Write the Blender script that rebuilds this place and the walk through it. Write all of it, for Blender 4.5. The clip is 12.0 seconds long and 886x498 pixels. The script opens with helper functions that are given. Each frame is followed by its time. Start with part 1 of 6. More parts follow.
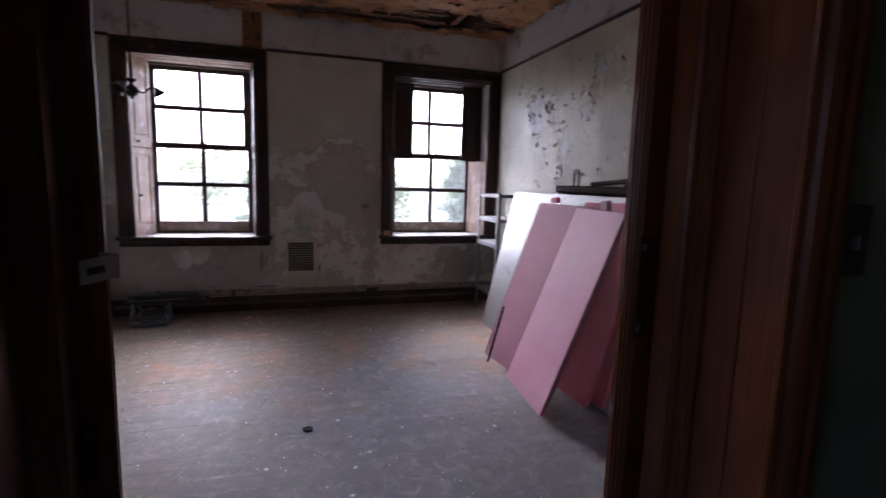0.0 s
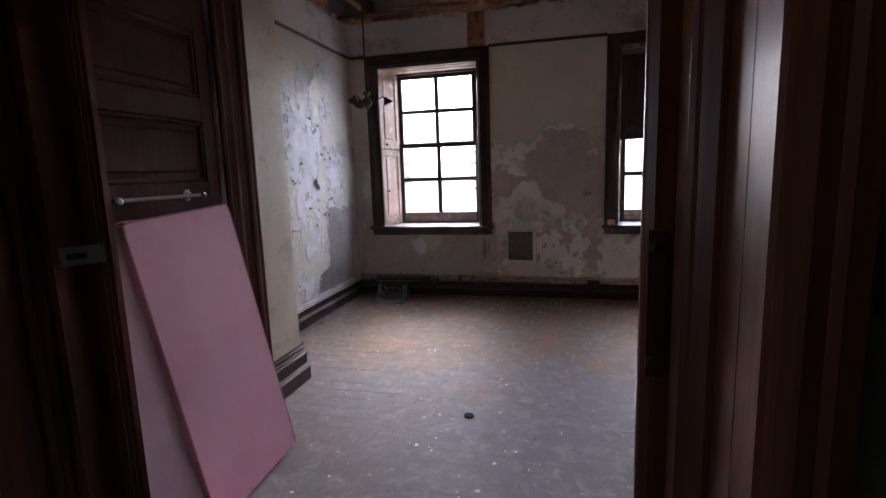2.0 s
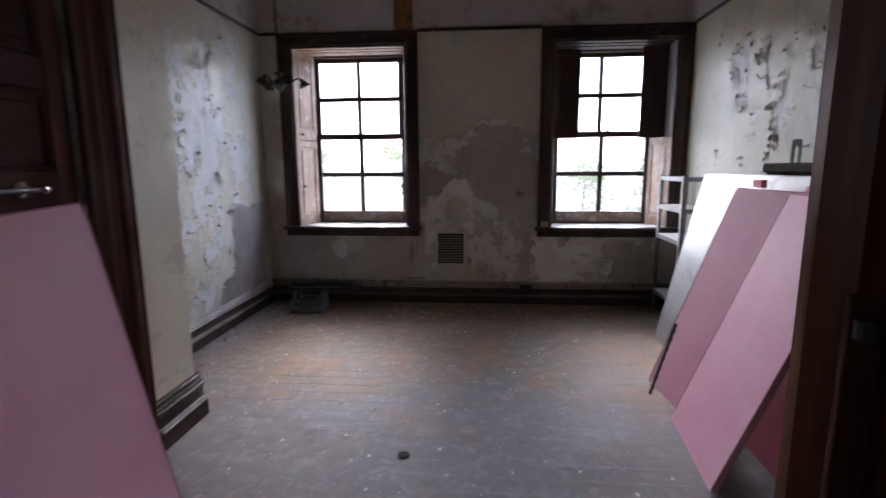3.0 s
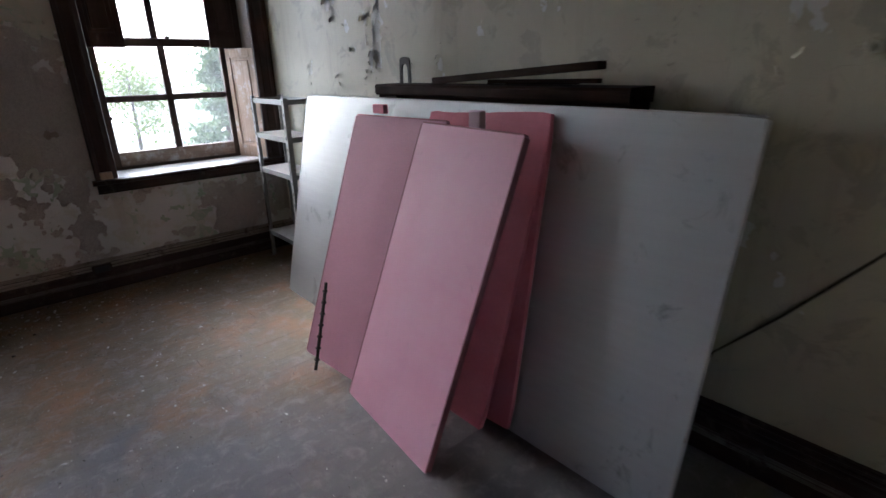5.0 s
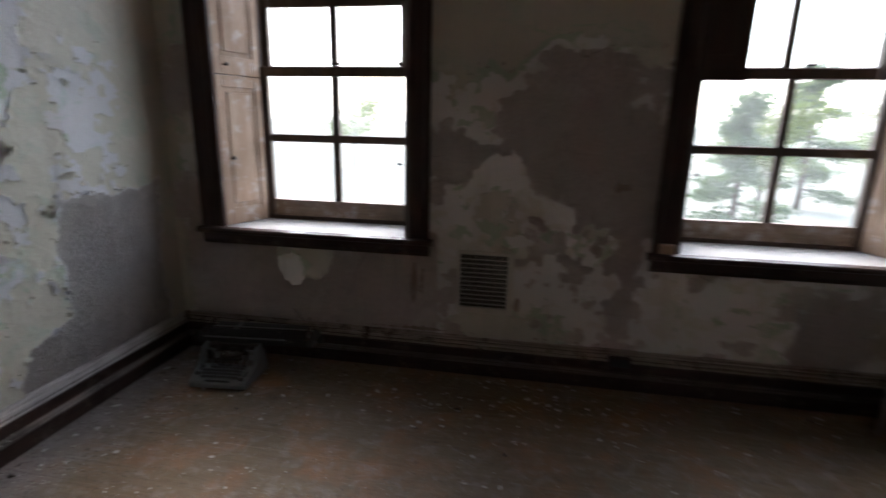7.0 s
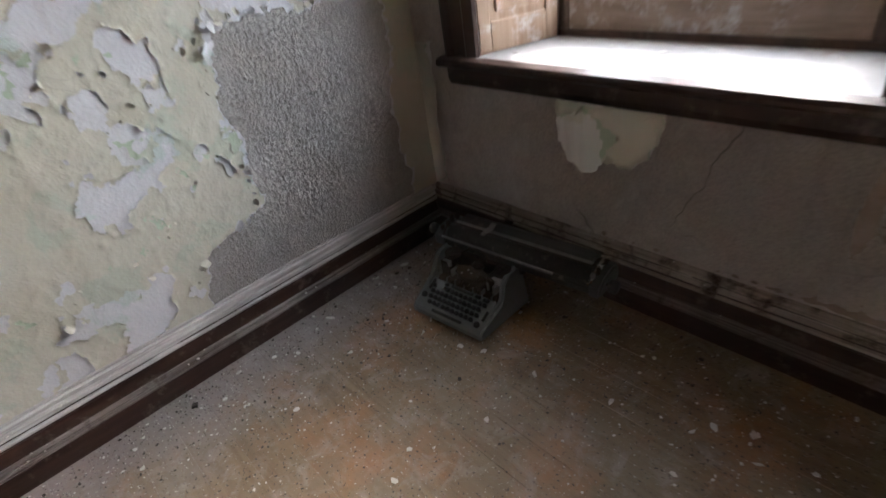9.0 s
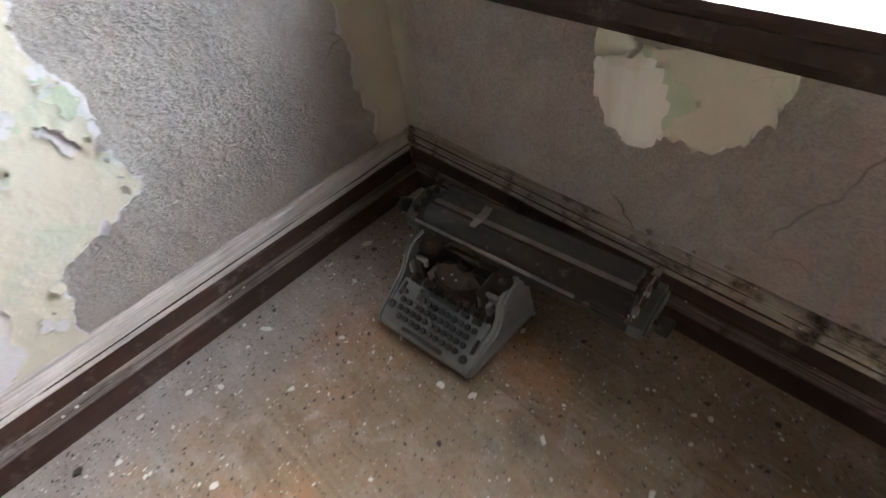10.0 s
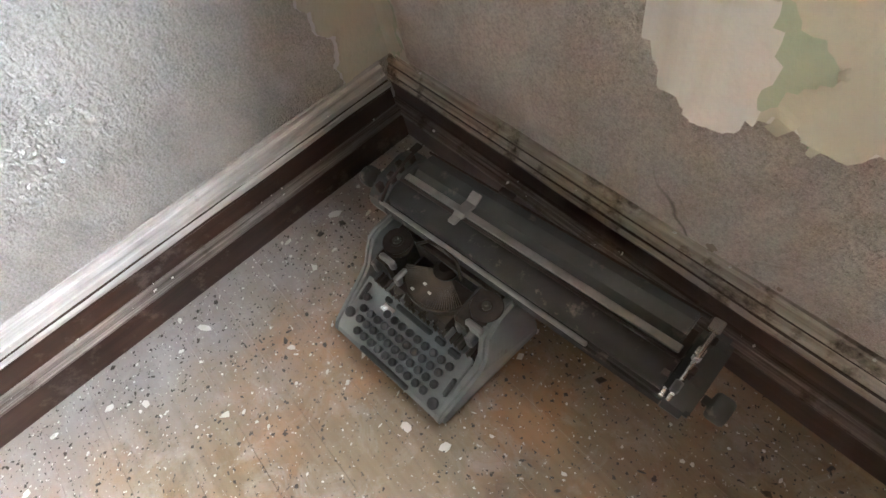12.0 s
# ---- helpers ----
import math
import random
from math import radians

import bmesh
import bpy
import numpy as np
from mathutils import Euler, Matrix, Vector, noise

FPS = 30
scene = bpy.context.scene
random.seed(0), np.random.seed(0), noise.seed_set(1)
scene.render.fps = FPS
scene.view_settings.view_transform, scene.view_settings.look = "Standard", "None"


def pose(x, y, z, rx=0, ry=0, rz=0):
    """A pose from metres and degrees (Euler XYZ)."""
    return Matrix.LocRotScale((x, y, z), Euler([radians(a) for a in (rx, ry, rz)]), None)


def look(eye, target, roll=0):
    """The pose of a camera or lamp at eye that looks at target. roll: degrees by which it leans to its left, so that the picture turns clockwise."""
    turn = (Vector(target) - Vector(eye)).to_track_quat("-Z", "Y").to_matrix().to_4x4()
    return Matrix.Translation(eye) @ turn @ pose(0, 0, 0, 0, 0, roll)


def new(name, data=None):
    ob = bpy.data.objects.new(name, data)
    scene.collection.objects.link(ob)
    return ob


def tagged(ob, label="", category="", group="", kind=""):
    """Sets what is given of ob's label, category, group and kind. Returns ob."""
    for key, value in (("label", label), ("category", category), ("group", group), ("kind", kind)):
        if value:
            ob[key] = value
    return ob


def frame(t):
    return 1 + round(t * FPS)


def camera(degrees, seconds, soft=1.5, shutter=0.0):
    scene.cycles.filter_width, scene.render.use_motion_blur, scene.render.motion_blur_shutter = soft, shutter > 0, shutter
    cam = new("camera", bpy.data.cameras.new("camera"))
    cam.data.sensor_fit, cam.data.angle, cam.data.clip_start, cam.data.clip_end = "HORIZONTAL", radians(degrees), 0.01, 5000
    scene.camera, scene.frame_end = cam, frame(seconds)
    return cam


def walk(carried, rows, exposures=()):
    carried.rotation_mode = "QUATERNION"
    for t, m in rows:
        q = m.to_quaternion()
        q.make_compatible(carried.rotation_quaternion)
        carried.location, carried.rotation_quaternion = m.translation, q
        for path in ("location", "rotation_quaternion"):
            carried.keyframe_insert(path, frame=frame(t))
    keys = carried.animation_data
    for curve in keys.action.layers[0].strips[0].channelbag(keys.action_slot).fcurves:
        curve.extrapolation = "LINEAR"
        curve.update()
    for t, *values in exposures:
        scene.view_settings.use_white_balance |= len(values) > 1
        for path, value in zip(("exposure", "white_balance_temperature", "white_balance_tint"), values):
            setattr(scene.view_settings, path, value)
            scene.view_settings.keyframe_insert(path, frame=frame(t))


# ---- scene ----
cam = camera(83.1, 12.0, shutter=0.5)
PATH = [
    (0, (0.318, 0.823, 1.28), (0.913, 2.714, 1.015), 1.6),
    (0.5, (0.503, 0.904, 1.278), (0.783, 2.866, 1.007), 3.5),
    (1, (0.649, 0.963, 1.288), (0.653, 2.942, 1.001), 2.3),
    (1.5, (0.851, 0.924, 1.264), (0.568, 2.884, 0.982), 0.2),
    (2, (0.908, 0.926, 1.273), (0.421, 2.842, 0.966), -1.9),
    (2.5, (0.811, 1.108, 1.248), (0.426, 3.037, 0.886), 0.3),
    (2.7, (0.751, 1.196, 1.253), (0.447, 3.146, 0.927), 0.3),
    (4.3, (0.772, 1.785, 1.407), (1.53, 3.583, 0.969), -1.5),
    (4.5, (0.765, 1.882, 1.411), (1.733, 3.57, 0.95), -2.0),
    (5, (0.786, 2.083, 1.349), (2.036, 3.488, 0.668), -1.2),
    (5.5, (0.865, 2.417, 1.352), (1.892, 4.003, 0.697), -2.3),
    (6, (0.836, 2.775, 1.338), (1.428, 4.587, 0.733), 0.6),
    (6.5, (0.732, 3.154, 1.349), (0.929, 5.073, 0.821), 2.5),
    (7, (0.659, 3.453, 1.306), (0.326, 5.361, 0.809), 1.2),
    (7.5, (0.618, 3.767, 1.277), (-0.222, 5.506, 0.759), -0.8),
    (7.7, (0.535, 3.894, 1.299), (-0.437, 5.559, 0.766), -1.0),
    (9.3, (0.043, 4.827, 1.077), (-1.25, 5.747, -0.14), -11.4),
    (9.5, (-0.063, 4.897, 1.068), (-1.265, 5.811, -0.244), -9.0),
    (10, (-0.226, 5.108, 1.027), (-1.314, 5.951, -0.423), -10.5),
    (10.5, (-0.314, 5.302, 0.958), (-1.414, 5.97, -0.573), -11.7),
    (11, (-0.357, 5.382, 0.917), (-1.419, 5.937, -0.685), -16.0),
    (11.5, (-0.392, 5.421, 0.893), (-1.397, 5.953, -0.752), -17.5),
    (12, (-0.411, 5.435, 0.879), (-1.398, 5.919, -0.792), -18.5),
]
EXPOSURES = [(0.0, 3.12, 5170.0, 26.0), (0.5, 2.80, 5170.0, 25.5), (1.0, 2.70, 5180.0, 25.0), (2.0, 3.4, 5320.0, 23.0), (2.7, 3.35, 5250.0, 20.0), (4.3, 2.45, 5200.0, 13.0), (5.3, 3.2, 5200.0, 11.0), (6.3, 2.95, 5450.0, 11.0), (7.0, 2.65, 5520.0, 10.5), (7.5, 2.9, 5550.0, 10.5), (9.3, 4.0, 5750.0, 9.0), (10.5, 5.4, 5800.0, 8.0), (12.0, 5.9, 5720.0, 4.0)]
walk(cam, [(t, look(eye, target, roll)) for t, eye, target, roll in PATH], EXPOSURES)

# ---- world and light ----
world = bpy.data.worlds.new("sky")
scene.world = world
world.use_nodes = True
wn, wl = world.node_tree.nodes, world.node_tree.links
sky = wn.new("ShaderNodeTexSky")
sky.sky_type, sky.sun_disc = "NISHITA", False
sky.sun_elevation, sky.sun_rotation = radians(36), radians(-3)
sky.air_density, sky.dust_density, sky.ozone_density = 1.0, 4.0, 1.0
wn["Background"].inputs["Strength"].default_value = 0.09
wl.new(sky.outputs[0], wn["Background"].inputs["Color"])
sun_data = bpy.data.lights.new("sun", "SUN")
sun_data.energy, sun_data.angle, sun_data.color = 1.5, radians(150), (1.0, 0.97, 0.93)
sun = new("sun", sun_data)
sun.matrix_world = look((0, 0, 0), (math.sin(radians(3)) * 0.809, -math.cos(radians(3)) * 0.809, -0.588))

# ---- small tools ----
W, XL, XR, CEIL = 5.892, -1.283, 2.505, 2.74


def box(bm, x0, x1, y0, y1, z0, z1, b=0.0, m=None):
    """A box, bevelled by b, moved by the matrix m."""
    mat = Matrix.Translation(((x0 + x1) / 2, (y0 + y1) / 2, (z0 + z1) / 2)) @ Matrix.Diagonal((x1 - x0, y1 - y0, z1 - z0, 1))
    vs = bmesh.ops.create_cube(bm, size=1.0, matrix=(m @ mat) if m else mat)["verts"]
    if b:
        es = list({e for v in vs for e in v.link_edges})
        bmesh.ops.bevel(bm, geom=es, offset=b, segments=1, affect="EDGES")
    return bm


def boxed(*args, **kw):
    return box(bmesh.new(), *args, **kw)


def cyl(bm, p, q, r0, r1=None, n=12, caps=True):
    """A round bar from p to q."""
    p, q = Vector(p), Vector(q)
    r1 = r0 if r1 is None else r1
    m = Matrix.Translation((p + q) / 2) @ (q - p).to_track_quat("Z", "Y").to_matrix().to_4x4()
    bmesh.ops.create_cone(bm, cap_ends=caps, segments=n, radius1=r0, radius2=r1, depth=(q - p).length, matrix=m)
    return bm


def lathe(bm, prof, n=16, m=Matrix.Identity(4)):
    """Turns (radius, height) pairs round z."""
    rings = []
    for r, z in prof:
        rings.append([bm.verts.new(m @ Vector((r * math.cos(6.28319 * k / n), r * math.sin(6.28319 * k / n), z))) for k in range(n)])
    for a, b in zip(rings, rings[1:]):
        for k in range(n):
            bm.faces.new((a[k], a[(k + 1) % n], b[(k + 1) % n], b[k]))
    for ring, flip in ((rings[0], True), (rings[-1], False)):
        if prof[0 if flip else -1][0] > 1e-4:
            bm.faces.new(list(reversed(ring)) if flip else ring)
    return bm


def sweep(bm, prof, p, q, out, up=(0, 0, 1), wobble=0.0, step=0.25):
    """A moulding: the section prof, of (out, up) pairs, drawn from p to q."""
    p, q, out, up = Vector(p), Vector(q), Vector(out), Vector(up)
    n = max(1, int((q - p).length / step)) if wobble else 1
    rings = []
    for k in range(n + 1):
        c = p.lerp(q, k / n)
        rings.append([bm.verts.new(c + out * (a + (random.uniform(-1, 1) * wobble)) + up * (b + random.uniform(-1, 1) * wobble)) for a, b in prof])
    m = len(prof)
    for a, b in zip(rings, rings[1:]):
        for k in range(m):
            bm.faces.new((a[k], a[(k + 1) % m], b[(k + 1) % m], b[k]))
    bm.faces.new(rings[0])
    bm.faces.new(list(reversed(rings[-1])))
    return bm


def tube(bm, pts, r, n=8):
    """A bent round bar along pts."""
    pts = [Vector(p) for p in pts]
    rings = []
    for k, p in enumerate(pts):
        d = (pts[min(k + 1, len(pts) - 1)] - pts[max(k - 1, 0)]).normalized()
        a = d.orthogonal().normalized() if k == 0 else (a - d * a.dot(d)).normalized()
        b = d.cross(a)
        rings.append([bm.verts.new(p + r * (a * math.cos(6.28319 * j / n) + b * math.sin(6.28319 * j / n))) for j in range(n)])
    for a_, b_ in zip(rings, rings[1:]):
        for j in range(n):
            bm.faces.new((a_[j], a_[(j + 1) % n], b_[(j + 1) % n], b_[j]))
    bm.faces.new(list(reversed(rings[0])))
    bm.faces.new(rings[-1])
    return bm


def part(name, bm, material, parent=None, label="", smooth=False):
    """Links a bmesh as one mesh object under a thing or a part."""
    bmesh.ops.recalc_face_normals(bm, faces=bm.faces)
    me = bpy.data.meshes.new(name)
    bm.to_mesh(me)
    bm.free()
    me.materials.append(material)
    if smooth:
        for p in me.polygons:
            p.use_smooth = True
    ob = new(name, me)
    ob.parent = parent
    return tagged(ob, label)


def thing(name, m, label, category, group="", kind=""):
    ob = new(name)
    ob.empty_display_size = 0.1
    ob.matrix_world = m
    return tagged(ob, label, category, group, kind)


def structure(name, bm, material, label="", category=""):
    return tagged(part(name, bm, material), label, category, kind="structure")


# ---- materials ----
class Nodes:
    def __init__(self, name):
        self.m = bpy.data.materials.new(name)
        self.m.use_nodes = True
        self.n, self.l = self.m.node_tree.nodes, self.m.node_tree.links
        self.b = self.n["Principled BSDF"]

    def put(self, sock, v):
        if hasattr(v, "links"):
            self.l.new(v, sock)
        elif isinstance(v, tuple) and len(v) == 3 and sock.type == "RGBA":
            sock.default_value = (*v, 1)
        else:
            sock.default_value = v

    def pos(self, scale=(1, 1, 1), world_space=True):
        if world_space:
            src = self.n.new("ShaderNodeNewGeometry").outputs["Position"]
        else:
            src = self.n.new("ShaderNodeTexCoord").outputs["Object"]
        mp = self.n.new("ShaderNodeMapping")
        self.l.new(src, mp.inputs["Vector"])
        mp.inputs["Scale"].default_value = scale
        return mp.outputs[0]

    def noise(self, vec, scale, detail=5.0, rough=0.55, dist=0.0):
        t = self.n.new("ShaderNodeTexNoise")
        self.l.new(vec, t.inputs["Vector"])
        t.inputs["Scale"].default_value, t.inputs["Detail"].default_value = scale, detail
        t.inputs["Roughness"].default_value, t.inputs["Distortion"].default_value = rough, dist
        return t.outputs["Fac"]

    def wander(self, vec):
        t = self.n.new("ShaderNodeTexNoise")
        self.l.new(vec, t.inputs["Vector"])
        t.inputs["Scale"].default_value = 7.0
        return t.outputs["Color"]

    def voronoi(self, vec, scale, feature="F1", out="Distance"):
        t = self.n.new("ShaderNodeTexVoronoi")
        t.feature = feature
        self.l.new(vec, t.inputs["Vector"])
        t.inputs["Scale"].default_value = scale
        return t.outputs[out]

    def ramp(self, fac, *stops):
        r = self.n.new("ShaderNodeValToRGB")
        el = r.color_ramp.elements
        while len(el) < len(stops):
            el.new(0.5)
        for e, (p, c) in zip(el, stops):
            e.position = p
            e.color = (*c, 1) if isinstance(c, tuple) else (c, c, c, 1)
        self.put(r.inputs[0], fac)
        return r.outputs[0]

    def mix(self, fac, a, b, mode="MIX"):
        x = self.n.new("ShaderNodeMix")
        x.data_type, x.blend_type = "RGBA", mode
        self.put(x.inputs[0], fac), self.put(x.inputs[6], a), self.put(x.inputs[7], b)
        return x.outputs[2]

    def math(self, op, a, b=0.0, clamp=False):
        x = self.n.new("ShaderNodeMath")
        x.operation, x.use_clamp = op, clamp
        self.put(x.inputs[0], a), self.put(x.inputs[1], b)
        return x.outputs[0]

    def axis(self, vec, k):
        s = self.n.new("ShaderNodeSeparateXYZ")
        self.l.new(vec, s.inputs[0])
        return s.outputs[k]

    def bump(self, height, strength=0.3, distance=0.01):
        x = self.n.new("ShaderNodeBump")
        x.inputs["Strength"].default_value, x.inputs["Distance"].default_value = strength, distance
        self.l.new(height, x.inputs["Height"])
        self.l.new(x.outputs[0], self.b.inputs["Normal"])

    def rnd(self):
        return self.n.new("ShaderNodeObjectInfo").outputs["Random"]

    def done(self, colour, rough=0.7, metallic=0.0, spec=0.5):
        self.put(self.b.inputs["Base Color"], colour), self.put(self.b.inputs["Roughness"], rough)
        self.put(self.b.inputs["Metallic"], metallic), self.put(self.b.inputs["Specular IOR Level"], spec)
        return self.m


def mottled(name, c1, c2, scale=6.0, rough=(0.6, 0.85), bump=0.2, fine=60.0, metallic=0.0, spec=0.4, dirt=None, dirt_at=0.6, world_space=True, dist=0.004):
    """Two tones in large and fine noise, with dirt in patches."""
    k = Nodes(name)
    v = k.pos(world_space=world_space)
    big, small = k.noise(v, scale, 6), k.noise(v, fine, 4)
    col = k.mix(k.ramp(big, (0.3, 0.0), (0.7, 1.0)), c1, c2)
    col = k.mix(k.math("MULTIPLY", small, 0.35), col, tuple(0.6 * q for q in c1))
    if dirt:
        col = k.mix(k.ramp(k.noise(v, scale * 1.7, 8, 0.65), (dirt_at, 0.0), (dirt_at + 0.12, 1.0)), col, dirt)
    k.bump(k.math("ADD", small, k.math("MULTIPLY", big, 0.5)), bump, dist)
    return k.done(col, k.ramp(big, (0.3, rough[0]), (0.7, rough[1])), metallic, spec)


def wooden(name, c1, c2, grain=(40, 40, 3), rough=(0.3, 0.55), dust=None, dust_at=0.62, bump=0.15, world_space=True, spec=0.5):
    """Wood with the grain along the axis of the smallest scale."""
    k = Nodes(name)
    g, v = k.pos(grain, world_space), k.pos(world_space=world_space)
    fibre, blotch = k.noise(g, 1.0, 6, 0.6, 0.6), k.noise(v, 5.0, 5)
    col = k.mix(k.ramp(fibre, (0.32, 0.0), (0.68, 1.0)), c1, c2)
    col = k.mix(k.math("MULTIPLY", k.ramp(blotch, (0.4, 0.0), (0.7, 1.0)), 0.45), col, tuple(0.5 * q for q in c1))
    r = k.ramp(blotch, (0.3, rough[0]), (0.7, rough[1]))
    if dust:
        fac = k.ramp(k.noise(v, 14.0, 8, 0.7), (dust_at, 0.0), (dust_at + 0.15, 1.0))
        col = k.mix(fac, col, dust)
        r = k.mix(fac, r, (0.9, 0.9, 0.9))
    k.bump(fibre, bump, 0.003)
    return k.done(col, r, 0.0, spec)


def floor_material():
    k = Nodes("worn strip floor")
    v = k.pos()
    y = k.axis(v, 1)
    grain = k.noise(k.pos((3, 60, 10)), 1.0, 6, 0.6, 0.4)
    wood = k.mix(k.ramp(grain, (0.3, 0.0), (0.7, 1.0)), (0.155, 0.109, 0.064), (0.225, 0.170, 0.108))
    wood = k.mix(k.math("MULTIPLY", k.rnd(), 0.25), wood, (0.14, 0.10, 0.07))
    rust = k.ramp(k.noise(v, 3.1, 8, 0.66), (0.48, 0.0), (0.66, 1.0))
    wood = k.mix(k.math("MULTIPLY", rust, 0.75), wood, (0.30, 0.150, 0.066))
    # old grey floor paint by the door, worn through towards the windows
    edge = k.math("ADD", y, k.math("MULTIPLY", k.math("SUBTRACT", k.noise(v, 1.6, 8, 0.66), 0.5), 3.0))
    grey = k.ramp(k.math("DIVIDE", k.math("SUBTRACT", edge, 3.15), 1.9), (0.25, 1.0), (0.62, 0.0))
    paint = k.mix(k.noise(v, 7.0, 8, 0.7), (0.105, 0.102, 0.108), (0.200, 0.193, 0.199))
    col = k.mix(k.math("MULTIPLY", grey, 0.9), wood, paint)
    dust = k.ramp(k.noise(v, 2.3, 10, 0.72), (0.46, 0.0), (0.70, 1.0))
    col = k.mix(k.math("MULTIPLY", dust, 0.4), col, (0.27, 0.248, 0.212))
    # plaster dust swept along the west wall
    drift = k.math("ADD", k.axis(v, 0), k.math("MULTIPLY", k.math("SUBTRACT", k.noise(v, 5.0, 9, 0.7), 0.5), 0.9))
    drift = k.ramp(k.math("ADD", drift, 1.283), (0.05, 0.7), (0.42, 0.0))
    col = k.mix(k.math("MULTIPLY", drift, k.ramp(y, (0.0, 0.0), (1.0, 1.0))), col, (0.27, 0.258, 0.262))
    smear = k.ramp(k.noise(v, 13.0, 8, 0.7, 0.6), (0.50, 0.0), (0.72, 0.6))
    col = k.mix(smear, col, (0.33, 0.31, 0.29))
    grime = k.ramp(k.noise(v, 4.5, 9, 0.72), (0.58, 0.0), (0.74, 1.0))
    col = k.mix(k.math("MULTIPLY", grime, 0.6), col, (0.065, 0.05, 0.04))
    specks = k.ramp(k.noise(v, 95.0, 3, 0.6), (0.625, 0.0), (0.665, 1.0))
    worn = k.ramp(k.math("MULTIPLY", y, 0.1), (0.34, 0.15), (0.48, 1.0))
    specks = k.math("MULTIPLY", specks, worn)
    col = k.mix(specks, col, (0.05, 0.042, 0.036))
    pale = k.ramp(k.noise(v, 120.0, 3, 0.6), (0.645, 0.0), (0.69, 1.0))
    pale = k.math("MULTIPLY", pale, worn)
    col = k.mix(pale, col, (0.46, 0.44, 0.41))
    k.bump(k.math("ADD", grain, k.noise(v, 50.0, 5)), 0.25, 0.004)
    return k.done(col, k.ramp(dust, (0.0, 0.6), (1.0, 0.9)), 0.0, 0.25)


def plaster_material(name, c1, c2, coarse=90.0, bump=0.8):
    """Bare undercoat plaster, pitted by the float."""
    k = Nodes(name)
    v = k.pos()
    a, b = k.noise(v, 2.4, 7, 0.6), k.noise(v, coarse, 6, 0.6)
    col = k.mix(k.ramp(a, (0.3, 0.0), (0.7, 1.0)), c1, c2)
    col = k.mix(k.ramp(b, (0.35, 0.5), (0.6, 0.0)), col, tuple(0.55 * q for q in c1))
    blot = k.ramp(k.noise(v, 8.0, 8, 0.68, 0.5), (0.50, 0.0), (0.70, 0.55))
    col = k.mix(blot, col, tuple(0.66 * q for q in c1))
    pale = k.ramp(k.noise(v, 5.2, 8, 0.66, 0.4), (0.54, 0.0), (0.70, 0.4))
    col = k.mix(pale, col, tuple(min(0.75, 1.22 * q) for q in c2))
    streak = k.ramp(k.noise(k.pos((9, 9, 0.9)), 1.0, 6), (0.55, 0.0), (0.75, 0.5))
    col = k.mix(streak, col, (0.20, 0.165, 0.14))
    pits = k.ramp(k.noise(v, coarse * 1.7, 3, 0.7), (0.30, 0.0), (0.42, 1.0))
    col = k.mix(k.ramp(pits, (0.0, 0.30), (1.0, 0.0)), col, tuple(0.4 * q for q in c1))
    grit = k.noise(v, coarse * 3.1, 3, 0.7)
    col = k.mix(k.ramp(grit, (0.36, 0.35), (0.47, 0.0)), col, tuple(0.5 * q for q in c1))
    col = k.mix(k.ramp(grit, (0.55, 0.0), (0.66, 0.5)), col, tuple(min(0.8, 1.3 * q) for q in c2))
    crack = k.ramp(k.voronoi(k.mix(0.12, v, k.wander(v)), 2.6, "DISTANCE_TO_EDGE"), (0.0, 1.0), (0.008, 0.0))
    col = k.mix(k.math("MULTIPLY", crack, k.ramp(k.noise(v, 1.9, 5), (0.52, 0.0), (0.60, 0.7))), col, (0.10, 0.085, 0.07))
    height = k.math("ADD", b, k.math("MULTIPLY", k.noise(v, coarse * 0.3, 5), 1.4))
    k.bump(k.math("ADD", k.math("ADD", height, k.math("MULTIPLY", grit, 0.5)), k.math("MULTIPLY", pits, 0.6)), bump, 0.012)
    return k.done(col, 0.95, 0.0, 0.15)


def paint_material(name, c1, c2, tint, tint_amount, rough=(0.35, 0.6), tint_at=0.52):
    """Old oil paint with hairline crazing and paint of another coat showing."""
    k = Nodes(name)
    v = k.pos()
    a = k.noise(v, 1.7, 7, 0.62)
    col = k.mix(k.ramp(a, (0.3, 0.0), (0.7, 1.0)), c1, c2)
    t = k.ramp(k.noise(v, 6.5, 8, 0.66, 0.5), (tint_at, 0.0), (tint_at + 0.06, 1.0))
    col = k.mix(k.math("MULTIPLY", t, tint_amount), col, tint)
    crack = k.ramp(k.voronoi(k.mix(0.1, v, k.wander(v)), 15.0, "DISTANCE_TO_EDGE"), (0.0, 1.0), (0.010, 0.0))
    gate = k.ramp(k.noise(v, 2.9, 4), (0.56, 0.0), (0.64, 0.4))
    col = k.mix(k.math("MULTIPLY", crack, gate), col, (0.14, 0.12, 0.10))
    drip = k.ramp(k.noise(k.pos((7, 7, 0.7)), 1.0, 7, 0.6), (0.56, 0.0), (0.8, 0.55))
    col = k.mix(drip, col, (0.30, 0.25, 0.18))
    k.bump(k.math("ADD", k.noise(v, 12.0, 6, 0.6), k.math("MULTIPLY", k.noise(v, 120.0, 3), 0.25)), 0.35, 0.012)
    return k.done(col, k.ramp(a, (0.3, rough[0]), (0.7, rough[1])), 0.0, 0.5)


